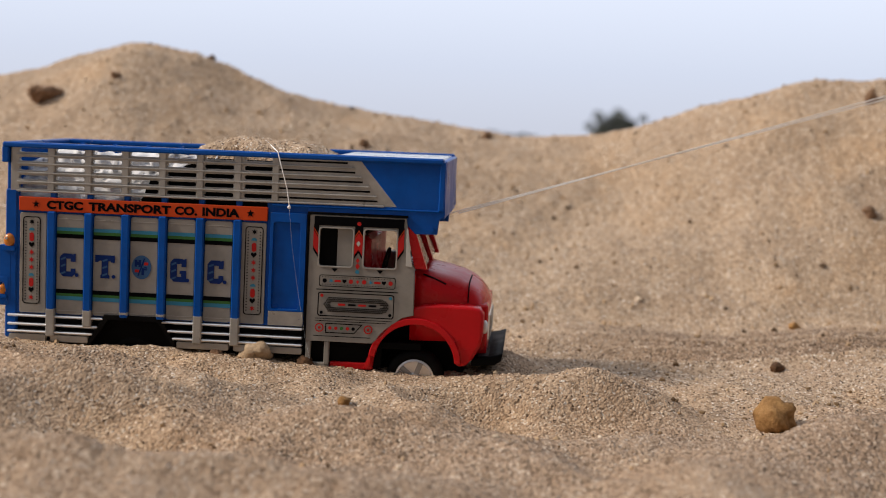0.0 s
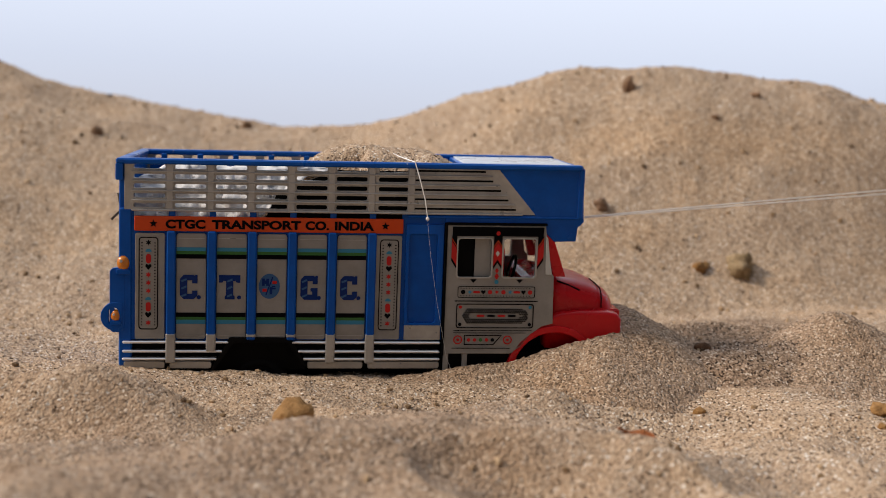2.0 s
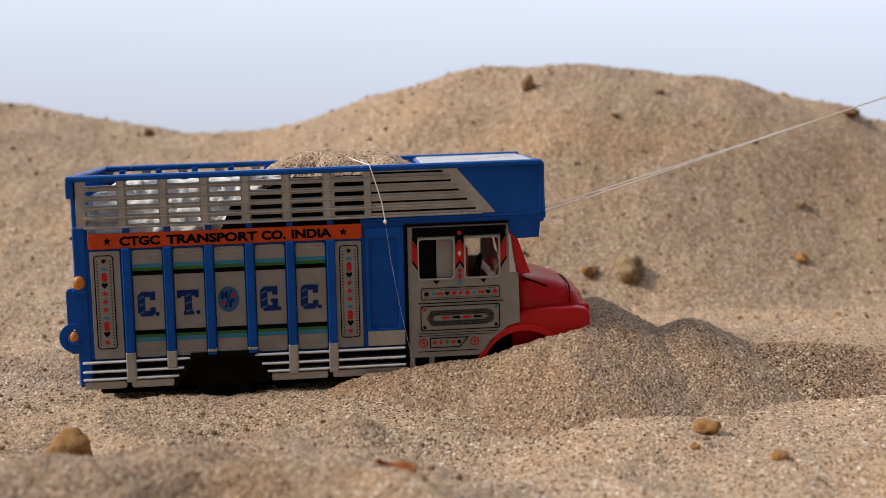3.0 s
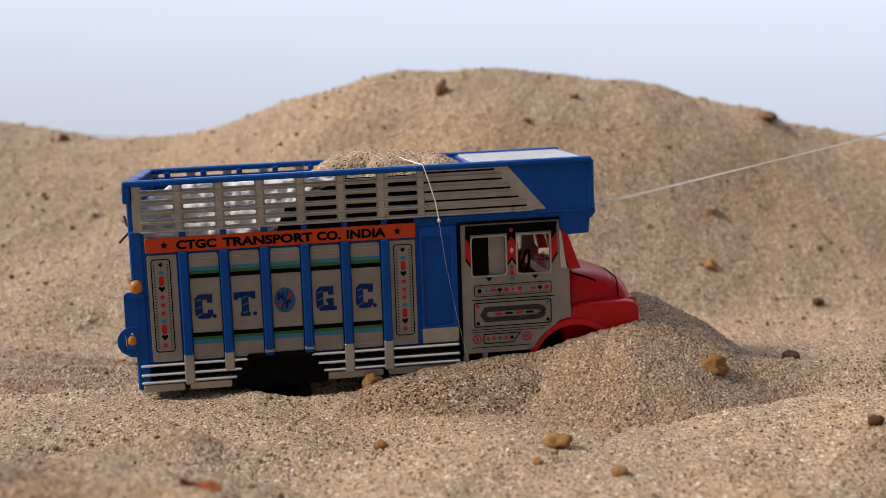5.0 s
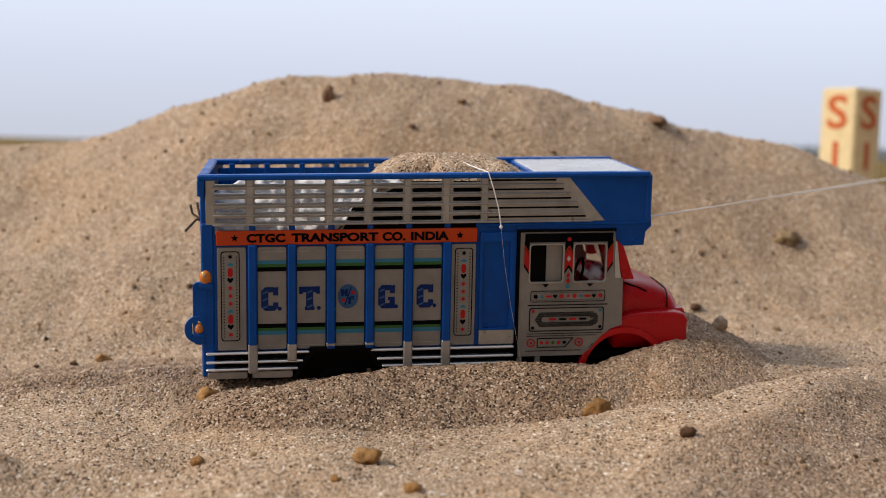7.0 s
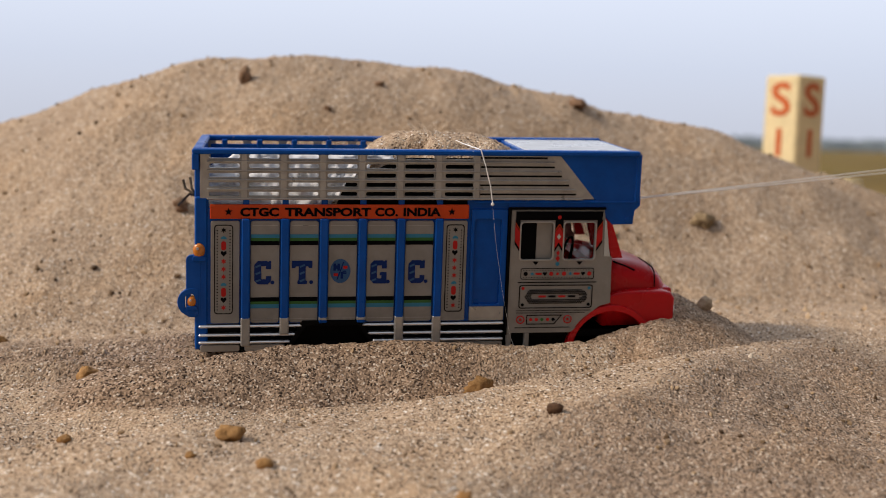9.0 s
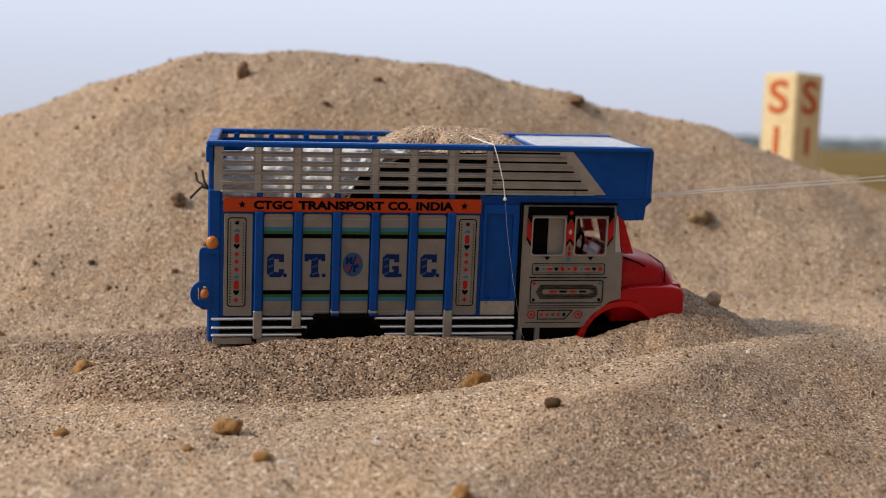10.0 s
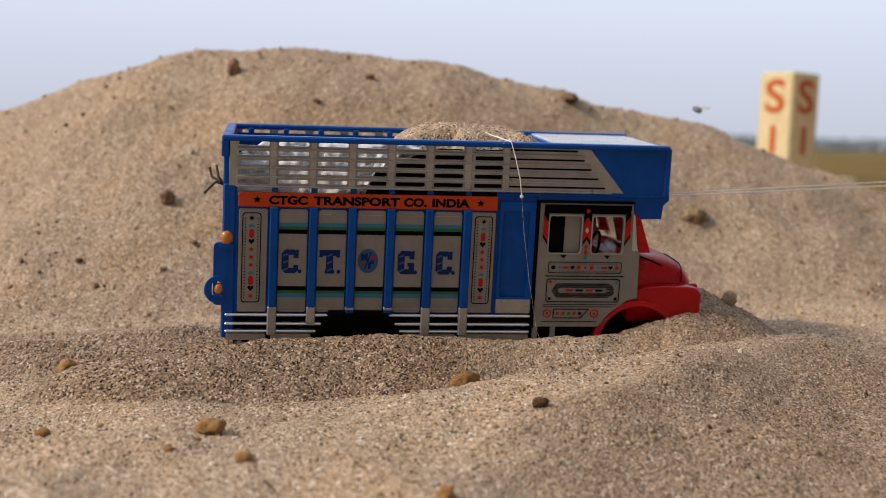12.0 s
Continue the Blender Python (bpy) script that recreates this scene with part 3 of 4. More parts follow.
    vis = tp("visor_side", plate(visor, [], *yy(31.0, 33.6), .3), BLUE, truck, "blue plastic visor over the cab")
    tp("visor_edge", boxed(186.6, 189.0, *yy(31, 34.4), 86, 107.0, .5), BLUE, vis)
    tp("visor_line", boxed(116, 187.5, *yy(33.2, 34.1), 85.6, 86.5, .3), BLUE, vis)
    tp("visor_rivet", plate(arc(184.2, 78.6, 1.2, 0, 340, 10), [], *yy(33.5, 34.3)), BLUE, vis)
    if s > 0:
        for i in range(9):
            tp("inner_stay", boxed(8 + 16 * i, 10.6 + 16 * i, 29.2, 31.5, 90, 106.5, .4), BLUE, truck)


def cab_side(truck, s):
    def yy(a, b):
        return (a * s, b * s) if a * s < b * s else (b * s, a * s)

    ink = 34.75 * s
    outline = [(132.3, 28.6), (161.0, 28.6), (165.2, 31.5), (169.4, 37.0), (173.5, 40.2), (178.4, 41.6), (177.9, 61.8), (176.4, 63.4), (173.6, 82.8), (132.3, 82.8)]
    holes = [rounded(137.0, 151.4, 61.0, 77.4, 1.3), rounded(156.0, 170.0, 61.0, 77.4, 1.3)][0 if s < 0 else 1:]
    door = tp("cab_side", plate(outline, holes, *yy(31.6, 34.4), .3), GREY, truck, "warm grey cab side with printed ornament")
    for x0, x1 in ((137.0, 151.4), (156.0, 170.0)):
        tp("window_frame", plate(rounded(x0 - .45, x1 + .45, 60.6, 77.8, 1.6), [rounded(x0 + .2, x1 - .2, 61.2, 77.2, 1.2)], *yy(33.6, 34.9), .12), SILVER, door, "thin silver window frame")
    pane = tp("window_pane", boxed(156.2, 169.8, *yy(32.4, 32.7), 61.2, 77.2), GLASS, door)
    pane.visible_shadow = False
    tp("sliding_pane", boxed(144.4, 151.2, *yy(32.0, 32.6), 61.2, 77.2), GREY, door, "grey half-closed window pane")
    tp("cab_edge", plate([(131.6, 28.0), (132.6, 28.0), (132.6, 83.0), (174.2, 83.0), (174.0, 83.9), (131.6, 83.9)], [], *yy(31.6, 35.0), .15), INK, door)
    if s > 0:
        return
    # dark band and chevrons round the windows
    band = plate([(134.6, 78.4), (172.6, 78.4), (172.9, 82.2), (134.6, 82.2)], [], ink - .05, ink + .05)
    tp("dark_band", band, INK, door)
    for x0, x1, zl, zr in ((134.4, 136.6, 3.4, 0), (152.0, 153.72, 0, 3.4), (153.72, 155.5, 3.4, 0), (170.5, 173.0, 0, 3.4)):
        zl, zr = zl * (x1 - x0) / 2.2, zr * (x1 - x0) / 2.2
        tp("dark_band", boxed(x0, x1, ink - .05, ink + .05, 74.6, 78.5), INK, door)
        tp("dark_band", plate([(x0, 64.6 + zl), (x1, 64.6 + zr), (x1, 75 + zr), (x0, 75 + zl)], [], ink - .08, ink + .02), INK, door)
        tp("chevron", plate([(x0, 66.0 + zl), (x1, 66.0 + zr), (x1, 73.0 + zr), (x0, 73.0 + zl)], [], ink - .14, ink), REDINK, door, "red chevron")
        tp("chevron_line", plate([(x0, 73.6 + zl), (x1, 73.6 + zr), (x1, 74.2 + zr), (x0, 74.2 + zl)], [], ink - .14, ink), ORANGE, door)
    shape("ornament", "diamond", 153.7, 71.2, 1.1, ink - .15, PALE, door)
    for z, r, m, kind in ((79.6, .9, REDINK, "dot"), (64.0, 1.0, REDINK, "diamond"), (61.6, 1.2, REDINK, "diamond"), (59.2, .9, CYAN, "dot")):
        shape("ornament", kind, 153.7, z, r, ink, m, door)
    for x in (144, 163.4):
        shape("ornament", "down", x, 59.6, 1.4, ink, INK, door)
    # three framed ornament bands on the door
    frame_line("ornament_frame", rounded(137.6, 170.2, 52.4, 57.4, .9), rounded(137.9, 169.9, 52.7, 57.1, .7), ink, INK, door)
    dotted("ornament_dots", [(139 + 1.2 * k, z) for z in (53.3, 56.5) for k in range(25)], .2, ink, INK, door)
    for k, (kind, m) in enumerate((("dot", INK), ("star", CYAN), ("wide", REDINK), ("heart", INK), ("dot", REDINK), ("star", REDINK), ("dot", REDINK), ("star", CYAN), ("wide", REDINK), ("heart", INK), ("dot", REDINK))):
        shape("ornament", kind, 139.9 + 2.82 * k, 54.9, .95, ink, m, door)
    tp("ornament_rule", boxed(136.5, 171.5, ink - .05, ink + .05, 50.9, 51.3), INK, door)
    frame_line("ornament_frame", rounded(137.3, 170.0, 39.6, 50.0, 1.1), rounded(137.7, 169.6, 40.0, 49.6, .9), ink, INK, door)
    hexo = [(142.3, 41.2), (165.0, 41.2), (168.4, 44.8), (165.0, 48.4), (142.3, 48.4), (138.9, 44.8)]
    hexi = [(144.2, 43.4), (163.1, 43.4), (165.2, 44.8), (163.1, 46.2), (144.2, 46.2), (142.1, 44.8)]
    lace = [(140.2 + .95 * k + (.45 if r % 2 else 0), 41.9 + .72 * r) for r in range(9) for k in range(29)]

    def within(px, pz, ring):
        hit = False
        for (ax, az), (bx_, bz) in zip(ring, ring[1:] + ring[:1]):
            if (az > pz) != (bz > pz) and px < (bx_ - ax) * (pz - az) / (bz - az) + ax:
                hit = not hit
        return hit

    dotted("lace", [p for p in lace if within(*p, hexo) and not within(*p, hexi)], .34, ink, INK, door)
    for k, m in enumerate((REDINK, INK, REDINK, INK)):
        tp("ornament", boxed(146.0 + 4.4 * k, 149.2 + 4.4 * k, ink - .06, ink + .06, 44.4, 45.3), m, door)
    for x, z, m in ((139.0, 48.5, REDINK), (168.4, 48.5, CYAN), (139.0, 41.2, INK), (168.4, 41.2, INK)):
        shape("ornament", "dot", x, z, .7, ink, m, door)
    for z in (37.6, 38.6):
        tp("ornament_rule", boxed(136.4, 167 if z < 38 else 169.5, ink - .05, ink + .05, z - .12, z + .12), INK, door)
    frame_line("ornament_frame", [(141.0, 32.4), (153.5, 32.4), (157.0, 36.7), (141.0, 36.7)], [(141.4, 32.8), (153.3, 32.8), (156.2, 36.3), (141.4, 36.3)], ink, INK, door)
    for k, m in enumerate((REDINK, REDINK, GREEN, REDINK, INK)):
        shape("ornament", "dot", 143.0 + 2.5 * k, 34.6, .75, ink, m, door)
    for x in (138.4, 159.4):
        frame_line("ornament_ring", arc(x, 34.6, 1.9, 0, 350, 18), arc(x, 34.6, 1.4, 0, 350, 18), ink, REDINK, door)
        shape("ornament", "dot", x, 34.6, .6, ink, REDINK, door)
    tp("ornament_rule", boxed(136.0, 160.5, ink - .05, ink + .05, 30.9, 31.2), INK, door)
    tp("quarter_panel", plate([(174.2, 62.6), (177.0, 62.4), (176.2, 66), (174.6, 78), (173.9, 78.5)], [], ink - .25, ink + .3, .1), PALE, door, "pale inset panel beside the window")


def wheel(truck, x, y, s):
    w = part("wheel", lathe([(6, -4.2 * s), (11.2, -4.4 * s), (12.4, -3.2 * s), (12.4, 3.2 * s), (11.2, 4.4 * s), (8.6, 4.4 * s), (8.2, 2.6 * s), (3, 2.6 * s)], 28), RUBBER, truck, "black rubber wheel", True)
    w.location = (x * .001, y * .001, (13.4 + LEAN * x) * .001)
    part("rim", lathe([(8.5, 2.2 * s), (8.5, 4.3 * s), (7.7, 4.5 * s), (7.2, 3.4 * s), (2.6, 3.4 * s), (2.2, 4.6 * s), (.4, 4.8 * s)], 28), CHROME if x > 100 else BLACK, w, "silver rim" if x > 100 else "black hub")
    for k in range(5):
        bm = boxed(-1.1, 1.1, min(3.3 * s, 4.2 * s), max(3.3 * s, 4.2 * s), 2, 7.6, .3)
        bm.transform(Matrix.Rotation(radians(72 * k + 20), 4, "Y"))
        part("spoke", bm, SILVER if x > 100 else BLACK, w)
    return w


def build_truck():
    truck = tagged(new("toy_truck"), "blue, grey and red toy truck half buried in sand", "toy truck")
    for s in (-1, 1):
        side_wall(truck, s)
        cab_side(truck, s)
    # banner
    banner = tp("banner", boxed(5.6, 114.2, -34.0, -32.0, 78.9, 84.9, .25), ORANGE, truck, "orange name banner with black lettering")
    for text, x, w in (("CTGC", 18.0, 15.9), ("TRANSPORT", 36.4, 36.0), ("CO.", 74.1, 9.7), ("INDIA", 86.1, 16.0)):
        tp("banner_word", lettering(text, x, 80.2, 4.7, -34.08, w, .2), INK, banner)
    for x in (13.2, 106.8):
        shape("banner_star", "star5", x, 81.9, 1.7, -34.1, INK, banner)
    # ends, floor, roof and underside
    tail = tp("tailgate", boxed(-.8, 1.8, -31.5, 31.5, 24, 107.6, .5), BLUE, truck, "blue tailgate")
    tp("rear_rail", boxed(-1.6, 2.6, -30.2, 30.2, 105.9, 108.2, .6), BLUE, truck)
    tp("far_lining", boxed(3, 139, 29.6, 30.6, 80, 104.4, .2), BLUE, truck)
    # added black sheet, stands for the dark inside seen through the grille
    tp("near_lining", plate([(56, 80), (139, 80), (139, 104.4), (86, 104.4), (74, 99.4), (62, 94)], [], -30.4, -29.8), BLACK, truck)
    tp("head_board", boxed(139, 141, -31, 31, 60, 107.0, .3), BLUE, truck)
    tp("load_floor", boxed(1, 140, -31, 31, 34.5, 37, .3), BLACK, truck)
    tp("visor_front", boxed(186.8, 189.2, -31.2, 31.2, 82.5, 107.2, .5), BLUE, truck)
    tp("visor_floor", boxed(150, 187.5, -31.2, 31.2, 82.4, 83.6, .2), BLUE, truck)
    # the lid's pale grey has the sky's reflection painted in
    lid = tp("roof_lid", boxed(140.4, 187.0, -30.2, 30.2, 104.6, 107.5, .6), LID, truck, "roof lid, pale grey with the sky's reflection in its colour")
    tp("chassis", boxed(4, 200, -17, 17, 16, 26, 1.0), BLACK, truck)
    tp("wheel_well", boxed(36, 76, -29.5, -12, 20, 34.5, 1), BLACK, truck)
    tp("well_lip", plate([(36.4, 21.4), (38.0, 21.4), (46.0, 33.0), (67.8, 33.0), (74.6, 23.0), (76.4, 23.0), (69.2, 35.2), (44.2, 35.2)], [], -34.4, -29.0, .2), BLACK, truck, "black rear wheel arch")
    tp("tail_bracket", plate(rounded(-4.2, 2.0, 37.0, 63.6, 2.0), [rounded(-2.4, .3, 41.0, 48.0, 1.2)], -33.4, -31.0, .3), BLUE, tail)
    tp("tail_ring", plate(arc(-1.8, 43.6, 6.0, 90, 270, 12) + [(-1.8, 37.6), (1.0, 37.6), (1.0, 49.6)], [rounded(-4.6, -.6, 40.2, 47.2, 1.8)], -33.6, -31.2, .3), BLUE, tail)
    for x, z, r in ((1.2, 65.5, 3.0), (-1.8, 43.8, 2.4)):
        bm = bmesh.new()
        bmesh.ops.create_uvsphere(bm, u_segments=12, v_segments=8, radius=.001, matrix=Matrix.LocRotScale((x * .001, -.0325, z * .001), None, (r * .9, r * .8, r * 1.1)))
        lamp = tp("tail_lamp", bm, AMBER, tail, "amber tail lamp", True)
        tp("lamp_mount", plate(rounded(x - r * .9, x + r * 1.0, z - r * 1.5, z - r * .75, r * .3, 2), [], -34.2, -31.4, .2), BLUE, lamp)
        tp("lamp_cap", plate(arc(x - r * .2, z + r * .35, r * .2, 0, 330, 8), [], -35.2, -34.4, .1), PALE, lamp, "pale glossy lens spot")
    # step and sill under the cab
    for x0, x1, z0, z1 in ((132.6, 134.8, 17.8, 29), (140.6, 142.8, 17.8, 29), (132.6, 142.8, 17.4, 19.2)):
        tp("step_frame", boxed(x0, x1, -34.0, -31.5, z0, z1, .3), GREY, truck)
    tp("sill", boxed(143, 161, -32.5, -29, 16.8, 19.6, .4), RED, truck)
    tp("sill_back", boxed(131.5, 165, -30.5, -28.8, 17, 34, .3), BLACK, truck)
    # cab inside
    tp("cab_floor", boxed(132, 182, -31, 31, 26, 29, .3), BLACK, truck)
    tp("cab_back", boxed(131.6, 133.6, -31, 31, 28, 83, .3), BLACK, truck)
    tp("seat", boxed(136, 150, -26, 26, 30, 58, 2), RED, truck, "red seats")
    # black ceiling and plates added to put darkness inside the cab
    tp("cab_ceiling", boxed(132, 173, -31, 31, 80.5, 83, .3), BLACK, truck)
    tp("window_dark_plate", boxed(135.5, 144.6, -31.4, -30.8, 58, 80, .1), BLACK, truck)
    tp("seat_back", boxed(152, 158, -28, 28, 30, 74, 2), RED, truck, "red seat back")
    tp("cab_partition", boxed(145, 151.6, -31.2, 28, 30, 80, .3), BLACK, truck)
    tp("dashboard", boxed(168, 178, -30, 30, 40, 60, 2), RED, truck)
    pts = [(.163 + .004 * math.cos(a) * .4, -.014 + .0065 * math.sin(a), .061 + .0065 * math.cos(a)) for a in np.linspace(0, 2 * math.pi, 22)]
    tp("steering_wheel", tube(pts, .0007), BLACK, truck)
    # windscreen and its red frame
    screen = tp("windscreen", loft([[(173.0, -29, 82.5), (173.0, 29, 82.5), (173.8, 29, 82.5), (173.8, -29, 82.5)], [(181.0, -29, 62.4), (181.0, 29, 62.4), (181.8, 29, 62.4), (181.8, -29, 62.4)]]), GLASS, truck)
    screen.visible_shadow = False
    for y in (-31.6, 0, 31.6):
        tp("windscreen_post", loft([[(172.6, y - 1.6, 83), (172.6, y + 1.6, 83), (175.4, y + 1.6, 83), (175.4, y - 1.6, 83)], [(178.0, y - 1.8, 61.5), (178.0, y + 1.8, 61.5), (183.0, y + 1.8, 61.5), (183.0, y - 1.8, 61.5)]]), RED, truck)
    # bonnet: rounded cross sections from the windscreen to the nose
    def ring(x, half, ztop, zbot):
        pts = []
        back = 4.5 * max(0, (x - 192) / 20)  # the front is rounded in plan
        for sy in (1, -1):
            prof = [(1, zbot), (1, zbot + (ztop - zbot) * .3), (1.0, ztop - 9.5), (.985, ztop - 5.6), (.945, ztop - 2.8), (.87, ztop - 1.2), (.7, ztop - .4), (.36, ztop)]
            pts += [(x - back * abs(k) ** 2.5, sy * half * k, z) for k, z in (prof if sy > 0 else prof[::-1])]
        return pts
    bonnet = loft([ring(176.5, 28.5, 61.0, 30), ring(183, 28.2, 59.8, 30), ring(190, 27.4, 58.5, 30), ring(197, 26.4, 56.8, 30), ring(202, 25.6, 54.8, 30), ring(205.6, 25.0, 52.4, 30),
                   ring(208.2, 24.4, 49.4, 30), ring(209.6, 24.0, 46.4, 30), ring(210.2, 23.8, 43.4, 30), ring(210.0, 23.6, 40.0, 30)])
    bn = tp("bonnet", bonnet, RED, truck, "glossy red bonnet", True)
    tp("bonnet_seam", tube([(.181, -.0262, .0586), (.186, -.0260, .0568), (.191, -.0262, .0546)], .0004), INK, bn)
    tp("nose_seam", tube([(.2008, y, z) for y, z in ((-.0258, .0470), (-.0254, .0505), (-.0240, .0534), (-.021, .0548), (-.012, .0554), (0, .0555))], .0003), INK, bn)
    # wings with their wheel arches
    for s in (-1, 1):
        a, b = sorted((18.0 * s, 33.2 * s))
        arch = arc(179.6, 20.5, 17.6, 172, 2, 18)
        outer = [(157.4, 17.2), (161.6, 17.2)] + arch + [(198.6, 20.2), (201.5, 20.8), (204.5, 24.0), (207.2, 29.0), (208.2, 34), (208.2, 43.2), (206.4, 45.6), (202, 46.4), (190, 46.6), (182, 46.0), (176.5, 44.2), (171, 40.2), (165.8, 34.8), (161.2, 27.6)]
        wing = tp("wing", plate(outer, [], a, b, 1.3), RED, truck, "red front wing over the wheel")
        tp("arch_lip", plate(arc(179.6, 20.5, 20.0, 172, 4, 20) + arc(179.6, 20.5, 17.2, 4, 172, 20), [], *sorted((30.5 * s, 34.4 * s)), .4), RED, wing)
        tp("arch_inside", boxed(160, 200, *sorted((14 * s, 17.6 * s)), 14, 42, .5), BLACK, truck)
        bm = bmesh.new()
        bmesh.ops.create_uvsphere(bm, u_segments=14, v_segments=8, radius=.001, matrix=Matrix.LocRotScale((.2086, s * .0268, .0370), None, (1.6, 3.0, 3.0)))
        tp("headlamp", bm, LAMP, truck, "round clear headlamp", True)
    tp("nose_panel", boxed(204.0, 209.6, -24, 24, 24, 46, .8), RED, truck)
    rad = tp("radiator_grille", boxed(207, 210.2, -15.5, 15.5, 29, 41, .5), CHROME, truck, "silver radiator grille")
    for k in range(13):
        tp("grille_bar", boxed(210.0, 210.7, -14.6 + 2.3 * k, -13.4 + 2.3 * k, 30, 40, .2), SILVER, rad)
    tp("bumper", plate([(203.4, 20.6), (213.5, 21.4), (216.4, 23.2), (217.0, 26.6), (213.6, 25.6), (204.0, 23.4)], [], -31, 31, .5), BLACK, truck, "black front bumper")
    tp("bumper_top", boxed(206, 214.8, -30.4, 30.4, 24.0, 25.0, .4), BLACK, truck)
    for x in (56.5, 179.6):
        for s in (-1, 1):
            wheel(truck, x, 25.5 * s, s)
    return truck


def sand_load():
    """The heap of sand in the load body."""
    xs, ys = np.meshgrid(np.linspace(.004, .138, 90), np.linspace(-.0295, .0295, 44))
    top = .082 + .0185 * step(.04, .085, xs) + (.0122 * np.exp(-((xs - .098) / np.where(xs < .098, .034, .040)) ** 2) + .003 * np.exp(-((xs - .126) / .010) ** 2)) * (1 - .95 * (ys / .0305) ** 4)
    top = .078 + (top - .078) * np.maximum(step(-.030, -.010, ys), step(.086, .10, xs))
    top += .0009 * lattice_noise(xs, ys, .008, 21) + .0005 * lattice_noise(xs, ys, .003, 22) + np.random.default_rng(8).normal(0, .00028, xs.shape)
    return new("sand_load", grid_mesh("sand_load", xs, ys, top + LEAN * xs, SAND))


def white_sheet():
    """Crumpled sheet that lines the load body's far side."""
    bm = bmesh.new()
    nx, nz = 60, 18
    rows = []
    for j in range(nz + 1):
        row = []
        for i in range(nx + 1):
            x = 3 + 84 * i / nx
            high = 105.2 - 2.0 * abs(noise.noise(Vector((x * .13, 3, 0)))) - 8.0 * max(0, 1 - x / 16)
            low = 80 + 21 * min(max((x - 50 + 6 * noise.noise(Vector((x * .3, 0, 5)))) / 24, 0), 1)
            z = low + (high - low) * j / nz
            y = -28 + .6 * max(z - 84, 0) + 3.0 * noise.noise(Vector((x * .22, z * .28, 1))) + 2.2 * noise.noise(Vector((x * .6, z * .7, 4)))
            row.append(bm.verts.new((x * .001, y * .001, (z + LEAN * x) * .001)))
        rows.append(row)
    for a, b in zip(rows, rows[1:]):
        for i in range(nx):
            bm.faces.new((a[i], a[i + 1], b[i + 1], b[i]))
    ob = part("lining_sheet", bm, SACK, None, "", True)
    mod = ob.modifiers.new("thickness", "SOLIDIFY")
    mod.thickness = .0004
    return ob


def tie_thread():
    """Thread tied round the load body, with its knot."""
    pts = [(.1060, -.006, .1138), (.1125, -.020, .1114), (.1180, -.0356, .1102), (.1200, -.0365, .1040), (.1226, -.0362, .0950), (.1238, -.0360, .0878)]
    thread = tube(pts, .00024, 6)
    ob = part("tie_thread", thread, THREAD)
    bm = bmesh.new()
    bmesh.ops.create_uvsphere(bm, u_segments=10, v_segments=6, radius=.0008, matrix=Matrix.Translation((.1238, -.0362, .0872)))
    part("knot", bm, THREAD, ob, "", True)
    part("loose_end", tube([(.1238, -.0362, .0872), (.1256, -.0368, .0720), (.1290, -.0372, .0520), (.1335, -.0378, .0300), (.1360, -.0400, .0235)], .000035, 4), THREAD, ob)
    return ob


truck = build_truck()
load = tagged(sand_load(), "heap of pale coarse sand in the truck's load body", "sand heap", kind="stuff")
lining = tagged(white_sheet(), "crumpled white sheet lining the load body", "sheet")
thread = tagged(tie_thread(), "white thread tied round the load body with a knot", "thread")
tow = tagged(new("tow_string"), "two thin white strings that pull the truck", "string")
for y0, y1, drop in ((-.012, -.002, 0), (.010, .002, .0048)):
    part("strand", tube([(0, y0, -drop * .6), (.35, (y0 + y1) / 2, .0005 - drop), (.7, y1, -drop), (1.6, y1, .004 - drop)], .00028, 5), THREAD, tow)


# ---------------------------------------------------------------- sand that the truck pushes ahead of itself
def wave_height(xs, ys):
    """Sand at its angle of rest, heaped before the nose and along the near wheel."""
    wx, wy = xs + .003 * lattice_noise(xs, ys, .03, 33), ys + .003 * lattice_noise(xs, ys, .03, 34)
    spine = [(.105, -.036, .024), (.131, -.037, .031), (.160, -.038, .0355), (.185, -.039, .0435), (.204, -.037, .0485), (.214, -.024, .0530), (.217, -.008, .0555), (.217, .014, .0545), (.212, .030, .047), (.190, .040, .036)]
    heaps = []
    for (ax, ay, az), (bx, by, bz) in zip(spine, spine[1:]):
        lx, ly = bx - ax, by - ay
        k = np.clip(((wx - ax) * lx + (wy - ay) * ly) / (lx * lx + ly * ly), 0, 1)
        d = np.hypot(wx - ax - k * lx, wy - ay - k * ly)
        inner = (wx < .205) & (wy > -.037)
        heaps.append(az + (bz - az) * k - np.where(inner, 1.1, .56) * (np.sqrt(d * d + .004 ** 2) - .004))
    return np.max(heaps, 0)


def bow_wave():
    xs, ys = np.meshgrid(np.linspace(.060, .320, 190), np.linspace(-.115, .095, 150))
    z = wave_height(xs, ys)
    z += .0008 * lattice_noise(xs, ys, .016, 31) + .0004 * lattice_noise(xs, ys, .006, 32)
    z += np.random.default_rng(9).normal(0, .0003, xs.shape)
    return new("sand_wave", grid_mesh("sand_wave", xs, ys, z, FRESH_SHADED))


wave = tagged(bow_wave(), "loose sand pushed up before the truck's nose", "sand pile", kind="stuff")


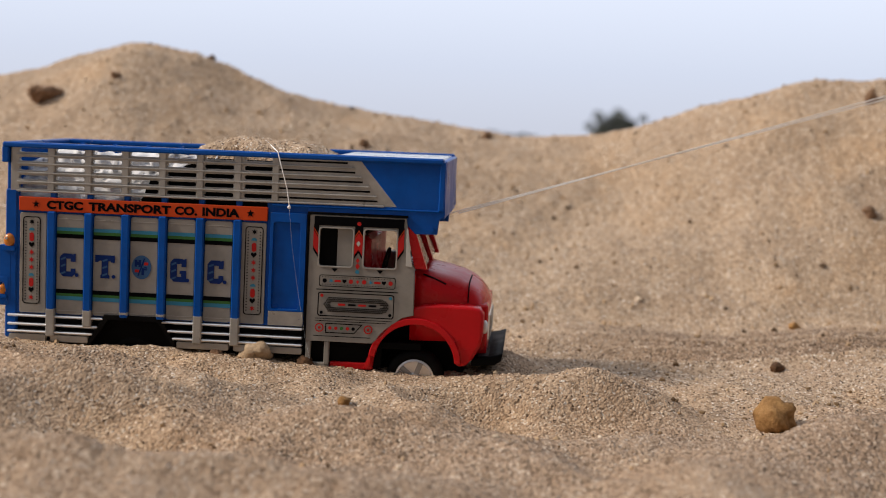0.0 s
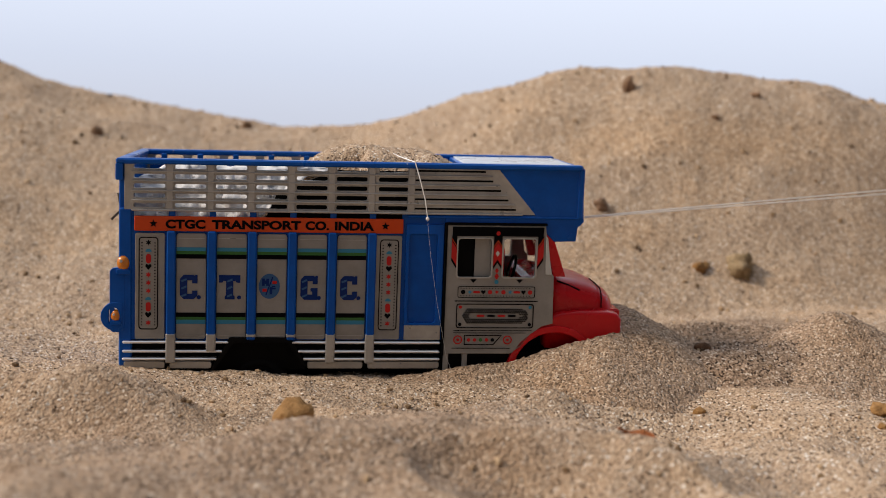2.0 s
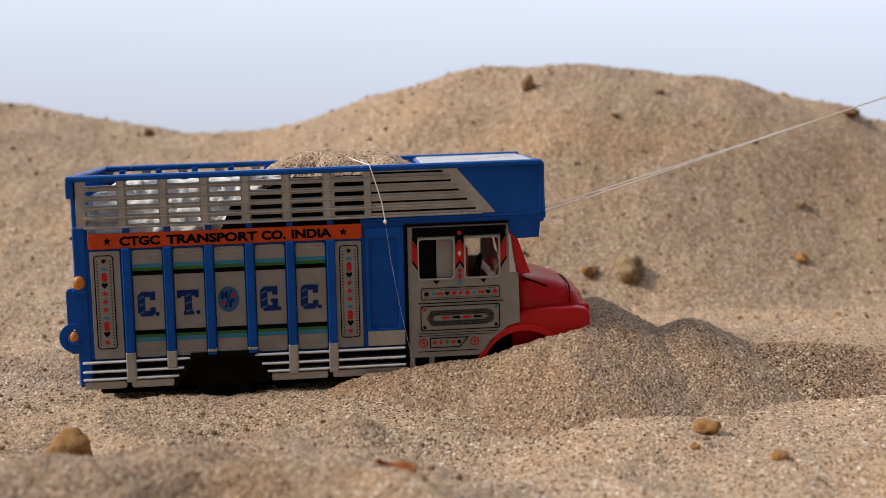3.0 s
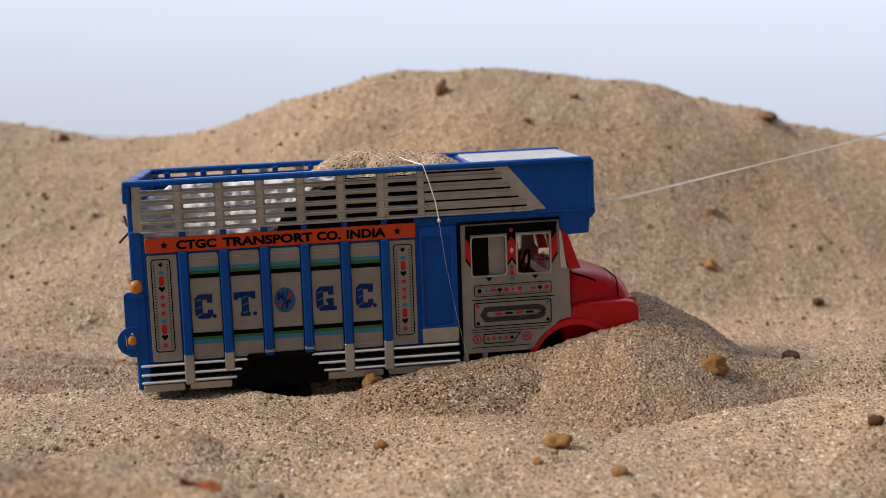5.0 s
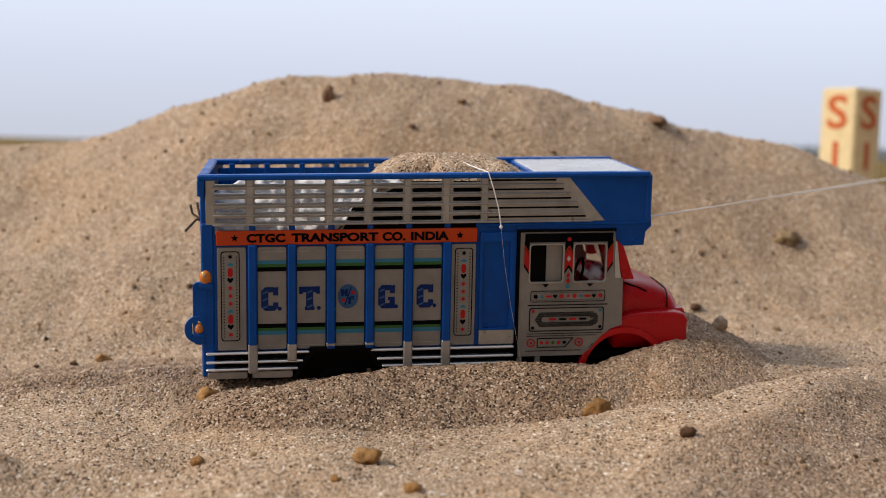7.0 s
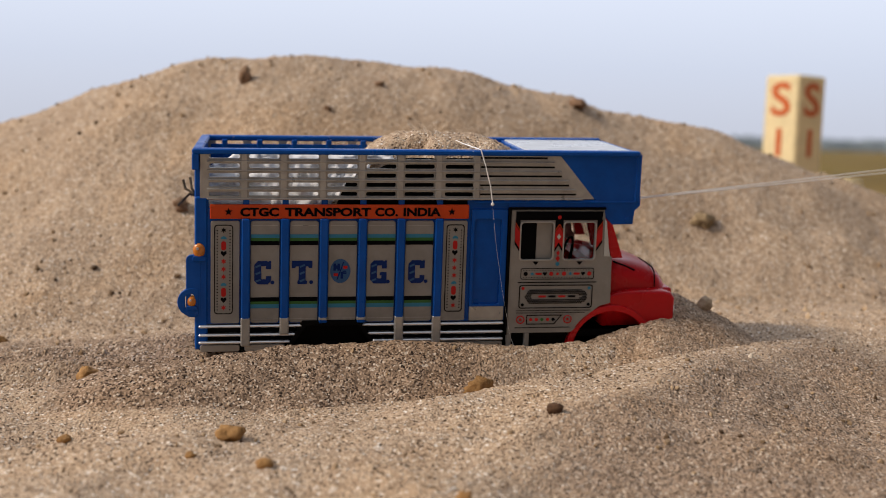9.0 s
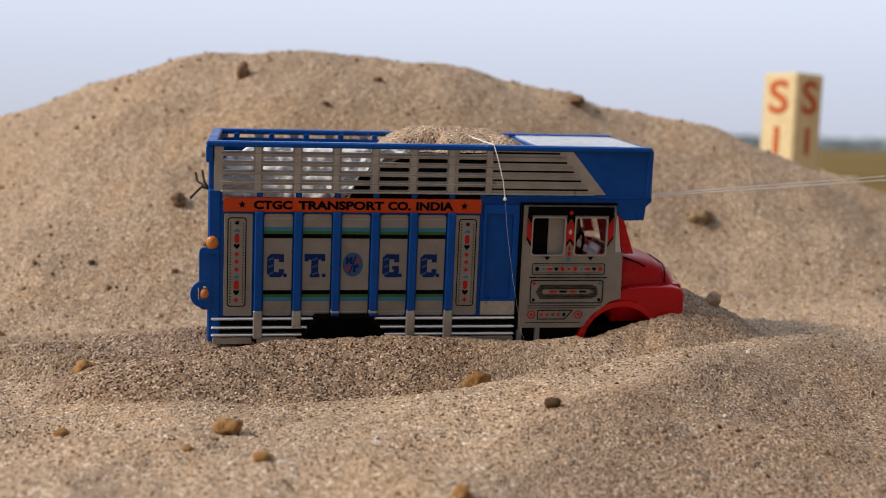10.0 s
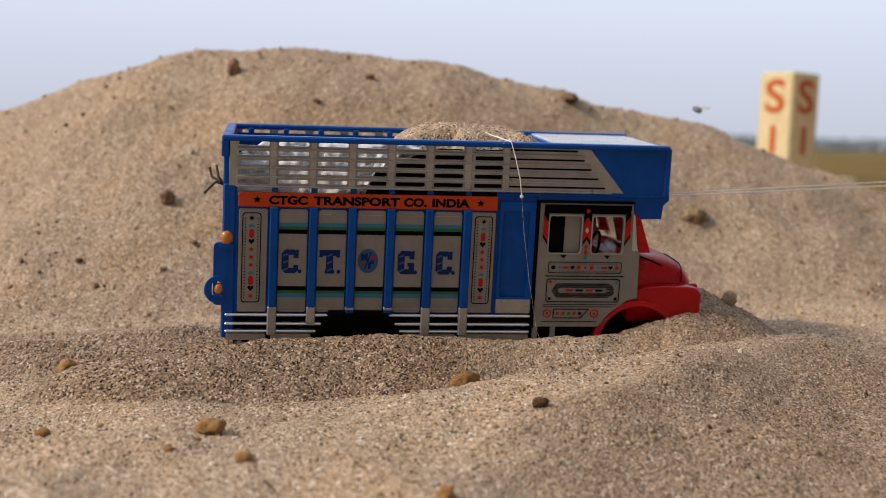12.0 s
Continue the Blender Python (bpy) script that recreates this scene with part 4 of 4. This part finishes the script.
def mound():
    """A heap of loose sand in the truck's way."""
    xs, ys = np.meshgrid(np.linspace(-.085, .085, 110), np.linspace(-.085, .085, 110))
    wx, wy = xs + .005 * lattice_noise(xs, ys, .035, 41), ys + .005 * lattice_noise(xs, ys, .035, 42)
    d = np.hypot(wx / np.where(wx < 0, .85, 1.05), wy)
    z = -.60 * (np.sqrt(d * d + .006 ** 2) - .006) + .0008 * lattice_noise(xs, ys, .012, 43) + np.random.default_rng(10).normal(0, .0003, xs.shape)
    return new("sand_mound", grid_mesh("sand_mound", xs, ys, z, FRESH_SHADED))


heap = tagged(mound(), "loose mound of sand in the truck's way", "sand pile", kind="stuff")


# ---------------------------------------------------------------- stones and litter on the sand
def stone(name, label, x, y, size, material, seed, squash=(1, .9, .75), sink=.25, rough=.28, level=3, category="stone"):
    ob = part(name, lump(size, seed, squash, rough, level), material, None, "", True)
    ob.location = (x, y, float(ground_height(x, y)) + size * squash[2] * (1 - sink * 2) * .8 )
    ob.rotation_euler = (0, 0, seed * 1.7)
    return tagged(ob, label, category)


stone("stone", "ochre lump of sandstone lying on the sand", 0.308, -0.123, .0084, STONE_TAN, 1, (1, .9, .86), .05, .4)
for name, label, x, y, r, m, sq in (
        ("pebble", "small ochre pebble on the sand", 0.142, -0.139, .0026, STONE_TAN, (1, .9, .8)),
        ("pebble", "small dark pebble on the sand", 0.356, -0.133, .0042, STONE_DARK, (1.2, .9, .5)),
        ("stone", "small ochre stone on the sand", 0.524, -0.113, .0038, STONE_TAN, (1.1, .9, .8)),
        ("pebble", "dark brown pebble on the sand", 0.634, -0.119, .0026, STONE_DARK, (1, .9, .9)),
        ("stone", "ochre stone beside the truck's track", 0.465, -0.020, .0043, STONE_TAN, (1, .9, .85)),
        ("pebble", "small rust-brown pebble on the sand", 0.590, -0.194, .0030, STONE_TAN, (1, .9, .9)),
        ("pebble", "small ochre pebble on bare sand", 0.535, -0.154, .0026, STONE_TAN, (1, .8, .8)),
        ("pebble", "tiny orange pebble on the sand", 0.512, -0.138, .0016, STONE_TAN, (1, .9, .8)),
        ("clod", "crumbly clod of sand on the dune foot", 0.565, 0.164, .0084, CRUMB, (1.1, .9, .95)),
        ("pebble", "tan pebble beside a clod", 0.541, 0.166, .0046, STONE_TAN, (1.1, .9, .8)),
        ("clod", "dark crumbly clod on the dune", 0.812, 0.218, 0.0070, CRUMB, (1.1, .8, .7)),
        ("stone", "reddish stone near the dune's top", .523, .295, 0.0052, STONE_DUSTY, (.7, .8, 1.3)),
        ("stone", "flat brown stone on the dune's shoulder", .748, .296, 0.0068, STONE_DUSTY, (1.6, .8, .5)),
        ("stone", "brown slab of stone on the far dune", -.084, .362, 0.0100, STONE_DUSTY, (1.5, .9, .7)),
        ("pebble", "dark pebble on the dune", .488, .203, 0.0034, STONE_DUSTY, (1, .9, .8)),
        ("pebble", "dark pebble on the far dune", -.034, .369, 0.0036, STONE_DUSTY, (1.1, .9, .8)),
        ("pebble", "dark pebble on the far dune's crest", .028, .456, 0.0032, STONE_DUSTY, (1, .9, .8)),
        ("pebble", "dark stone in the saddle", .155, .346, 0.0040, STONE_DUSTY, (1, .9, .9)),
        ("pebble", "dark stone at the saddle's edge", .255, .412, 0.0038, STONE_DUSTY, (1, .9, .9)),
        ("pebble", "pale pebble on the dune", .686, .219, .0034, CLOD, (1, .9, .8)),
        ("pebble", "ochre pebble on the dune foot", .676, .186, .0036, STONE_TAN, (1, .9, .8)),
        ("pebble", "dark pebble on the flat sand", .735, .166, .0036, STONE_DARK, (1.2, .9, .6)),
        ("pebble", "dark pebble on the flat sand", .356, .075, .0034, STONE_DARK, (1.2, .9, .6)),
        ("pebble", "dark stone on the dune", .487, .205, 0.0042, STONE_DUSTY, (1.2, .9, .8)),
        ("pebble", "brown stone on the dune", .610, .285, 0.0034, STONE_DUSTY, (1.7, .8, .5)),
        ("pebble", "brown stone on the dune", .575, .262, 0.0027, STONE_DUSTY, (1.4, .8, .6)),
        ("pebble", "rust-brown pebble by the track", .090, -.072, .0030, STONE_DARK, (1.2, .9, .8)),
        ("clod", "tan clod of sand by the track", 0.104, -0.050, .0066, CLOD, (1.2, .9, .8)),
        ("pebble", "dark pebble by the track", 0.126, -0.055, .0034, STONE_DARK, (1.1, .9, .8)),
        ("pebble", "small brown pebble by the track", 0.138, -0.051, .0026, STONE_DARK, (1.1, .9, .8)),
        ("pebble", "orange pebble on the sand", 0.465, -0.081, .0022, STONE_TAN, (1.2, .9, .8)),
        ("pebble", "tan pebble on the sand", .405, .110, .0034, STONE_TAN, (1.1, .9, .7))):
    stone(name, label, x, y, r, m, int((x * 91 + y * 57) * 10) % 97, sq, .22, .5, 2 if r < .003 else 3)


def dry_leaf(x, y):
    """A curled blade with a raised midrib."""
    us, vs = np.meshgrid(np.linspace(-1, 1, 17), np.linspace(-1, 1, 7))
    width = .0022 * (1 - us * us) ** .6 * (1 + .25 * us) + .00015
    gx, gy = .0056 * us, vs * width + .0006 * np.sin(us * 2.2)
    gz = .0012 * vs * vs - .0003 * np.abs(vs) + .0011 * us * us + .0004 * np.sin(us * 5)
    ob = new("dry_leaf", grid_mesh("dry_leaf", gx, gy, gz, DRY))
    ob.modifiers.new("thickness", "SOLIDIFY").thickness = .0003
    ob.location, ob.rotation_euler = (x, y, float(ground_height(x, y)) + .0012), (radians(24), radians(8), radians(-14))
    return tagged(ob, "curled reddish dry leaf lying on the sand", "leaf")


dry_leaf(0.410, -0.190)

# grit and crumbs strewn over the sand, too many to count
def grit():
    rnd = np.random.default_rng(12)
    base = bmesh.new()
    bmesh.ops.create_icosphere(base, subdivisions=1, radius=1)
    base.verts.ensure_lookup_table()
    bv = np.array([v.co[:] for v in base.verts])
    bf = np.array([[v.index for v in f.verts] for f in base.faces])
    base.free()
    n = 7000
    x = rnd.uniform(-.2, 1.05, n)
    y = np.where(rnd.random(n) < .6, rnd.uniform(-.22, .12, n), rnd.uniform(.1, .46, n))
    size = .00045 + .0011 * rnd.random(n) ** 4 + np.where(y > .1, .0003 + .0012 * rnd.random(n) ** 4, 0)
    keep = (lattice_noise(x, y, .07, 51) + rnd.uniform(-1, 1, n) > -.4)
    x, y, size = x[keep], y[keep], size[keep]
    z = ground_height(x, y) + size * .25
    n = len(x)
    form = bv[None] * rnd.uniform(.65, 1.25, (n, len(bv), 1)) * rnd.uniform(.6, 1.1, (n, 1, 3)) * size[:, None, None]
    verts = (form + np.stack([x, y, z], -1)[:, None]).reshape(-1, 3)
    faces = (bf[None] + (np.arange(n) * len(bv))[:, None, None]).reshape(-1, 3)
    me = bpy.data.meshes.new("grit")
    me.from_pydata(verts.tolist(), [], faces.tolist())
    m = Mat("grit", .9, 0, .2)
    geo = m.n.new("ShaderNodeNewGeometry")
    m.color(m.ramp(geo.outputs["Random Per Island"], [(0, (.08, .05, .03)), (.25, (.24, .16, .09)), (.5, (.38, .26, .15)), (.85, (.52, .38, .24)), (1, (.68, .58, .46))]))
    me.materials.append(m.m)
    return new("grit", me)


tagged(grit(), "dark and pale grit strewn over the sand", "grit", kind="stuff")

# stones that ride on the pushed sand
rider_dark = stone("pebble", "dark brown pebble carried on the pushed sand", .365, .02, .0034, STONE_DARK, 41, (1.2, .9, .8))
rider_tan = stone("stone", "sand-crusted ochre stone carried on the berm", .619, -.052, .0050, STONE_TAN, 44, (1.2, .9, .85), .22, .5)
rider_clod = stone("clod", "crumbly clod before the truck's nose", .73, .0, .0040, CLOD, 43, (1.1, .9, .9))


# dry twig caught on the truck's tail
def twig_on_tail():
    ob = new("dry_twig")
    for a, b, c in (((.002, 0, 0), (-.004, -.002, .002), (-.009, -.004, -.003)), ((0, 0, 0), (-.003, 0, .004), (-.004, .002, .009)), ((-.002, -.002, .002), (-.006, .001, .004), (-.007, .002, .008))):
        bm = tube([Vector(p) + Vector((-.0015, .012, .0815)) for p in (a, b, c)], .0006, 5)
        part("stalk", bm, BARK, ob)
    return tagged(ob, "small dry brown twig caught on the truck's tail", "twig")


twig = twig_on_tail()


# ---------------------------------------------------------------- the painted block behind the dune, trees and far woods
def painted_post():
    post = tagged(new("painted_post"), "cream square post with faded red letters", "post")
    post.location, post.rotation_euler = (1.205, .955, -.02), (0, radians(1.0), radians(27))
    w = 26.5
    body = part("post_body", boxed(-w, w, -w, w, 0, 237, 2.5), CREAM, post)
    for turn in (-45, 45):
        for text, z, size in (("S", 187, 58), ("I", 136, 48)):
            bm = lettering(text, -15 if text == "S" else -4, z, size, -w - .4, 30 if text == "S" else 8, 1.0, .8)
            bm.transform(Matrix.Rotation(radians(0 if turn < 0 else -90), 4, "Z"))
            part("letter", bm, POSTRED, body, "faded red painted letter")
        bm = boxed(-12, 12, -w - .8, -w, 92, 112, .3)
        bm.transform(Matrix.Rotation(radians(0 if turn < 0 else -90), 4, "Z"))
        part("paint_mark", bm, POSTRED, body)
    return post


painted_post()
low_post = part("low_block", boxed(-14, 14, -14, 14, 0, 105, 2), CREAM)
low_post.location, low_post.rotation_euler = (1.335, 1.05, -.02), (0, 0, .5)
tagged(low_post, "low cream block standing behind the painted post", "block")


def tree(x, y, high, wide, seed):
    t = tagged(new("tree"), "far green tree on the plain, greyed with painted haze", "tree", group="far trees")
    t.location = (x, y, -.1)
    rnd = random.Random(seed)
    tr = bmesh.new()
    bmesh.ops.create_cone(tr, cap_ends=True, segments=8, radius1=high * .045, radius2=high * .02, depth=high * .6, matrix=Matrix.Translation((0, 0, high * .3)))
    for k in range(5):
        a = rnd.uniform(0, 6.28)
        end = Vector((math.cos(a) * wide * .3, math.sin(a) * wide * .3, high * rnd.uniform(.6, .85)))
        limb = tube([(0, 0, high * .4), tuple(end * .6 + Vector((0, 0, high * .16))), tuple(end)], high * .012)
        me = bpy.data.meshes.new("limb")
        limb.to_mesh(me)
        limb.free()
        tr.from_mesh(me)
        bpy.data.meshes.remove(me)
    part("trunk", tr, BARK, t)
    cr = bmesh.new()
    clumps = [(Vector((rnd.gauss(0, .26) * wide, rnd.gauss(0, .26) * wide, high * (.62 + rnd.gauss(0, .14)))), rnd.uniform(.08, .17) * wide) for _ in range(40)]
    for c, r in clumps:
        for _ in range(90):
            d = Vector((rnd.gauss(0, 1), rnd.gauss(0, 1), rnd.gauss(0, .8))).normalized() * r * rnd.uniform(.5, 1)
            q = Euler((rnd.uniform(0, 6), rnd.uniform(0, 6), rnd.uniform(0, 6))).to_matrix()
            s = wide * .05
            cr.faces.new([cr.verts.new(c + d + q @ Vector(p) * s) for p in ((-1, 0, 0), (0, -.5, .1), (1, 0, 0), (0, .5, -.1))])
    part("crown", cr, HAZY_FOLIAGE, t)
    return t


for deg, dist, high, wide, seed in ((13.0, 60, 2.0, 1.7, 3), (12.1, 66, 1.35, 1.2, 4), (7.1, 90, .95, 1.6, 5), (8.3, 95, .8, 2.2, 6), (4.1, 110, 2.1, .6, 7), (6.2, 100, .95, 2.0, 8)):
    tree(.14 + dist * math.sin(radians(deg)), -.57 + dist * math.cos(radians(deg)), high, wide, seed)


def far_wood():
    rnd = random.Random(5)
    bm = bmesh.new()
    for k in range(700):
        deg = rnd.uniform(22, 40)
        d = rnd.uniform(300, 420)
        c = Vector((d * math.sin(radians(deg)), d * math.cos(radians(deg)), 0))
        h = rnd.uniform(1.2, 3.0)
        for _ in range(36):
            p = c + Vector((rnd.gauss(0, 2.6), rnd.gauss(0, 2), h * rnd.random() ** .7))
            q = Euler((rnd.uniform(0, 6), rnd.uniform(0, 6), rnd.uniform(0, 6))).to_matrix()
            r = rnd.uniform(.35, .8)
            bm.faces.new([bm.verts.new(p + q @ Vector(v) * r) for v in ((-1, 0, 0), (0, -.6, .1), (1, 0, 0), (0, .6, -.1))])
    return part("far_wood", bm, HAZY_FARWOOD)


tagged(far_wood(), "hazy line of trees at the field's edge", "wood", kind="stuff")


def build_fly():
    fly = tagged(new("fly"), "small dark fly in the air", "fly")
    bm = lump(.0022, 2, (1.7, .8, .8), .1, 2)
    part("fly_body", bm, FLYMAT, fly)
    for s in (-1, 1):
        bm = bmesh.new()
        ring = [bm.verts.new(p) for p in ((0, 0, .001), (-.001, s * .003, .0022), (-.004, s * .0055, .0030), (-.0055, s * .003, .0022))]
        bm.faces.new(ring)
        w = part("wing", bm, LID, fly)
        w.modifiers.new("thickness", "SOLIDIFY").thickness = .0001
    return fly


fly = build_fly()

# ---------------------------------------------------------------- what moves
TRUCK_ROWS = [
    (0, 0.0000, 0.0000, 0.0001, 1.37, 0.45, -9.15),
    (0.5, 0.0552, -0.0054, -0.0029, 1.18, -0.29, -6.55),
    (1, 0.1125, -0.0077, -0.0037, 1.35, -0.30, -2.39),
    (1.5, 0.1769, -0.0034, -0.0044, 2.17, -0.99, -2.17),
    (2, 0.2358, -0.0012, -0.0052, 2.75, -1.12, 0.11),
    (2.5, 0.2587, 0.0043, -0.0042, 3.45, -1.54, -0.76),
    (3, 0.2944, 0.0073, -0.0042, 2.21, -3.09, -0.62),
    (5, 0.3721, 0.0165, -0.0005, 3.07, -4.02, 0.46),
    (5.5, 0.3927, 0.0191, 0.0022, 3.89, -3.17, 0.43),
    (6, 0.4177, 0.0239, 0.0064, 4.92, -1.93, 0.06),
    (6.5, 0.4353, 0.0267, 0.0086, 5.19, -1.16, -0.48),
    (7, 0.4631, 0.0291, 0.0103, 4.83, -1.01, -0.43),
    (9, 0.5075, 0.0309, 0.0129, 4.67, -0.31, -0.52),
    (9.5, 0.5118, 0.0315, 0.0135, 4.69, -0.07, -0.41),
    (10, 0.5134, 0.0319, 0.0135, 4.58, 0.02, -0.33),
    (10.5, 0.5170, 0.0325, 0.0138, 4.43, 0.15, -0.63),
    (11, 0.5171, 0.0328, 0.0142, 4.67, 0.17, -0.61),
    (11.5, 0.5240, 0.0330, 0.0148, 4.75, 0.45, -0.70),
    (12, 0.5247, 0.0326, 0.0147, 4.45, 0.47, -0.65)]
# rise of the pushed sand, and the pull's angle above level
WAVE_RISE = [(0, -.034), (.5, -.032), (1, -.026), (1.5, -.014), (2, -.011), (2.5, -.0055), (3, -.002), (5, .004), (5.5, .002), (6, .001), (7, 0), (12, 0)]
PULL = [(0, 15.1), (.5, 19.3), (1, 15.4), (1.5, 9.8), (2, 5.7), (2.5, 11.4), (3, 17.0), (5, 12.6), (5.5, 11.5), (6, 9.2), (6.5, 8.6), (7, 7.6), (9, 5.4), (9.5, 4.7), (10.5, 2.9), (12, 2.8)]


def motions():
    truck_rows = [(t, pose(*p)) for t, *p in TRUCK_ROWS]
    for ob in (truck, load, lining, thread, twig):
        walk(ob, truck_rows)
    tow_rows, wave_rows, clod_rows, dark_rows, tan_rows = [], [], [], [], []
    for (t, *p), (_, m) in zip(TRUCK_ROWS, truck_rows):
        tie = m @ Vector((.1885, 0, .0865))
        tow_rows.append((t, pose(*tie, 0, -np.interp(t, *zip(*PULL)), 18)))
        w = pose(p[0], p[1], np.interp(t, *zip(*WAVE_RISE)), 0, 0, p[5])
        wave_rows.append((t, w))

        def riding(lx, ly, up):
            at = w @ Vector((lx, ly, float(wave_height(np.array(lx), np.array(ly)))))
            return Vector((at.x, at.y, max(at.z, float(ground_height(at.x, at.y))) + up))

        clod_rows.append((t, pose(*riding(.231, -.012, .002 if t > 6 else -.012), 0, 0, 60)))
        at = riding(.247, -.024, .001) if t < 4 else riding(.273, -.034, .001 if t < 5.6 else -.012)
        if at.x < .352 or t < .9:
            at = Vector((.350, -.012, float(ground_height(.350, -.012)) + .001))
        dark_rows.append((t, pose(*at, 0, 0, 40 + 60 * t)))
        at = riding(.230, -.060, .001 if t > 4 else -.012) if t < 6.2 else Vector((.621, -.050, float(ground_height(.621, -.050)) + .0028))
        tan_rows.append((t, pose(*at, 0, 0, 20)))
    walk(tow, tow_rows)
    walk(wave, wave_rows)
    walk(heap, [(0, pose(.546, -.018, .045)), (3.2, pose(.547, -.018, .049)), (4.2, pose(.566, -.016, .036)), (5.0, pose(.585, -.014, .005)), (12, pose(.585, -.014, .005))])
    walk(rider_clod, clod_rows)
    walk(rider_dark, dark_rows)
    walk(rider_tan, tan_rows)
    walk(fly, [(0, pose(1.6, .15, .75)), (10.8, pose(1.5, .15, .6)), (10.95, pose(.70, .15, .19, 0, 0, 180)), (11.0, pose(.766, .15, .192, 0, 0, 150)), (11.1, pose(.862, .15, .169, 0, -20, 120)), (11.2, pose(.708, .15, .170, 0, 0, 160)),
               (11.3, pose(.66, .15, .25, 0, 0, 120)), (11.6, pose(.74, .15, .30, 0, 0, 60)), (11.75, pose(.79, .15, .225, 0, 0, 20)), (11.8, pose(.803, .15, .202, 0, 0, 0)), (11.9, pose(.82, .15, .16, 0, 0, 60)), (12.0, pose(.785, .15, .142, 0, -20, 120))])


motions()
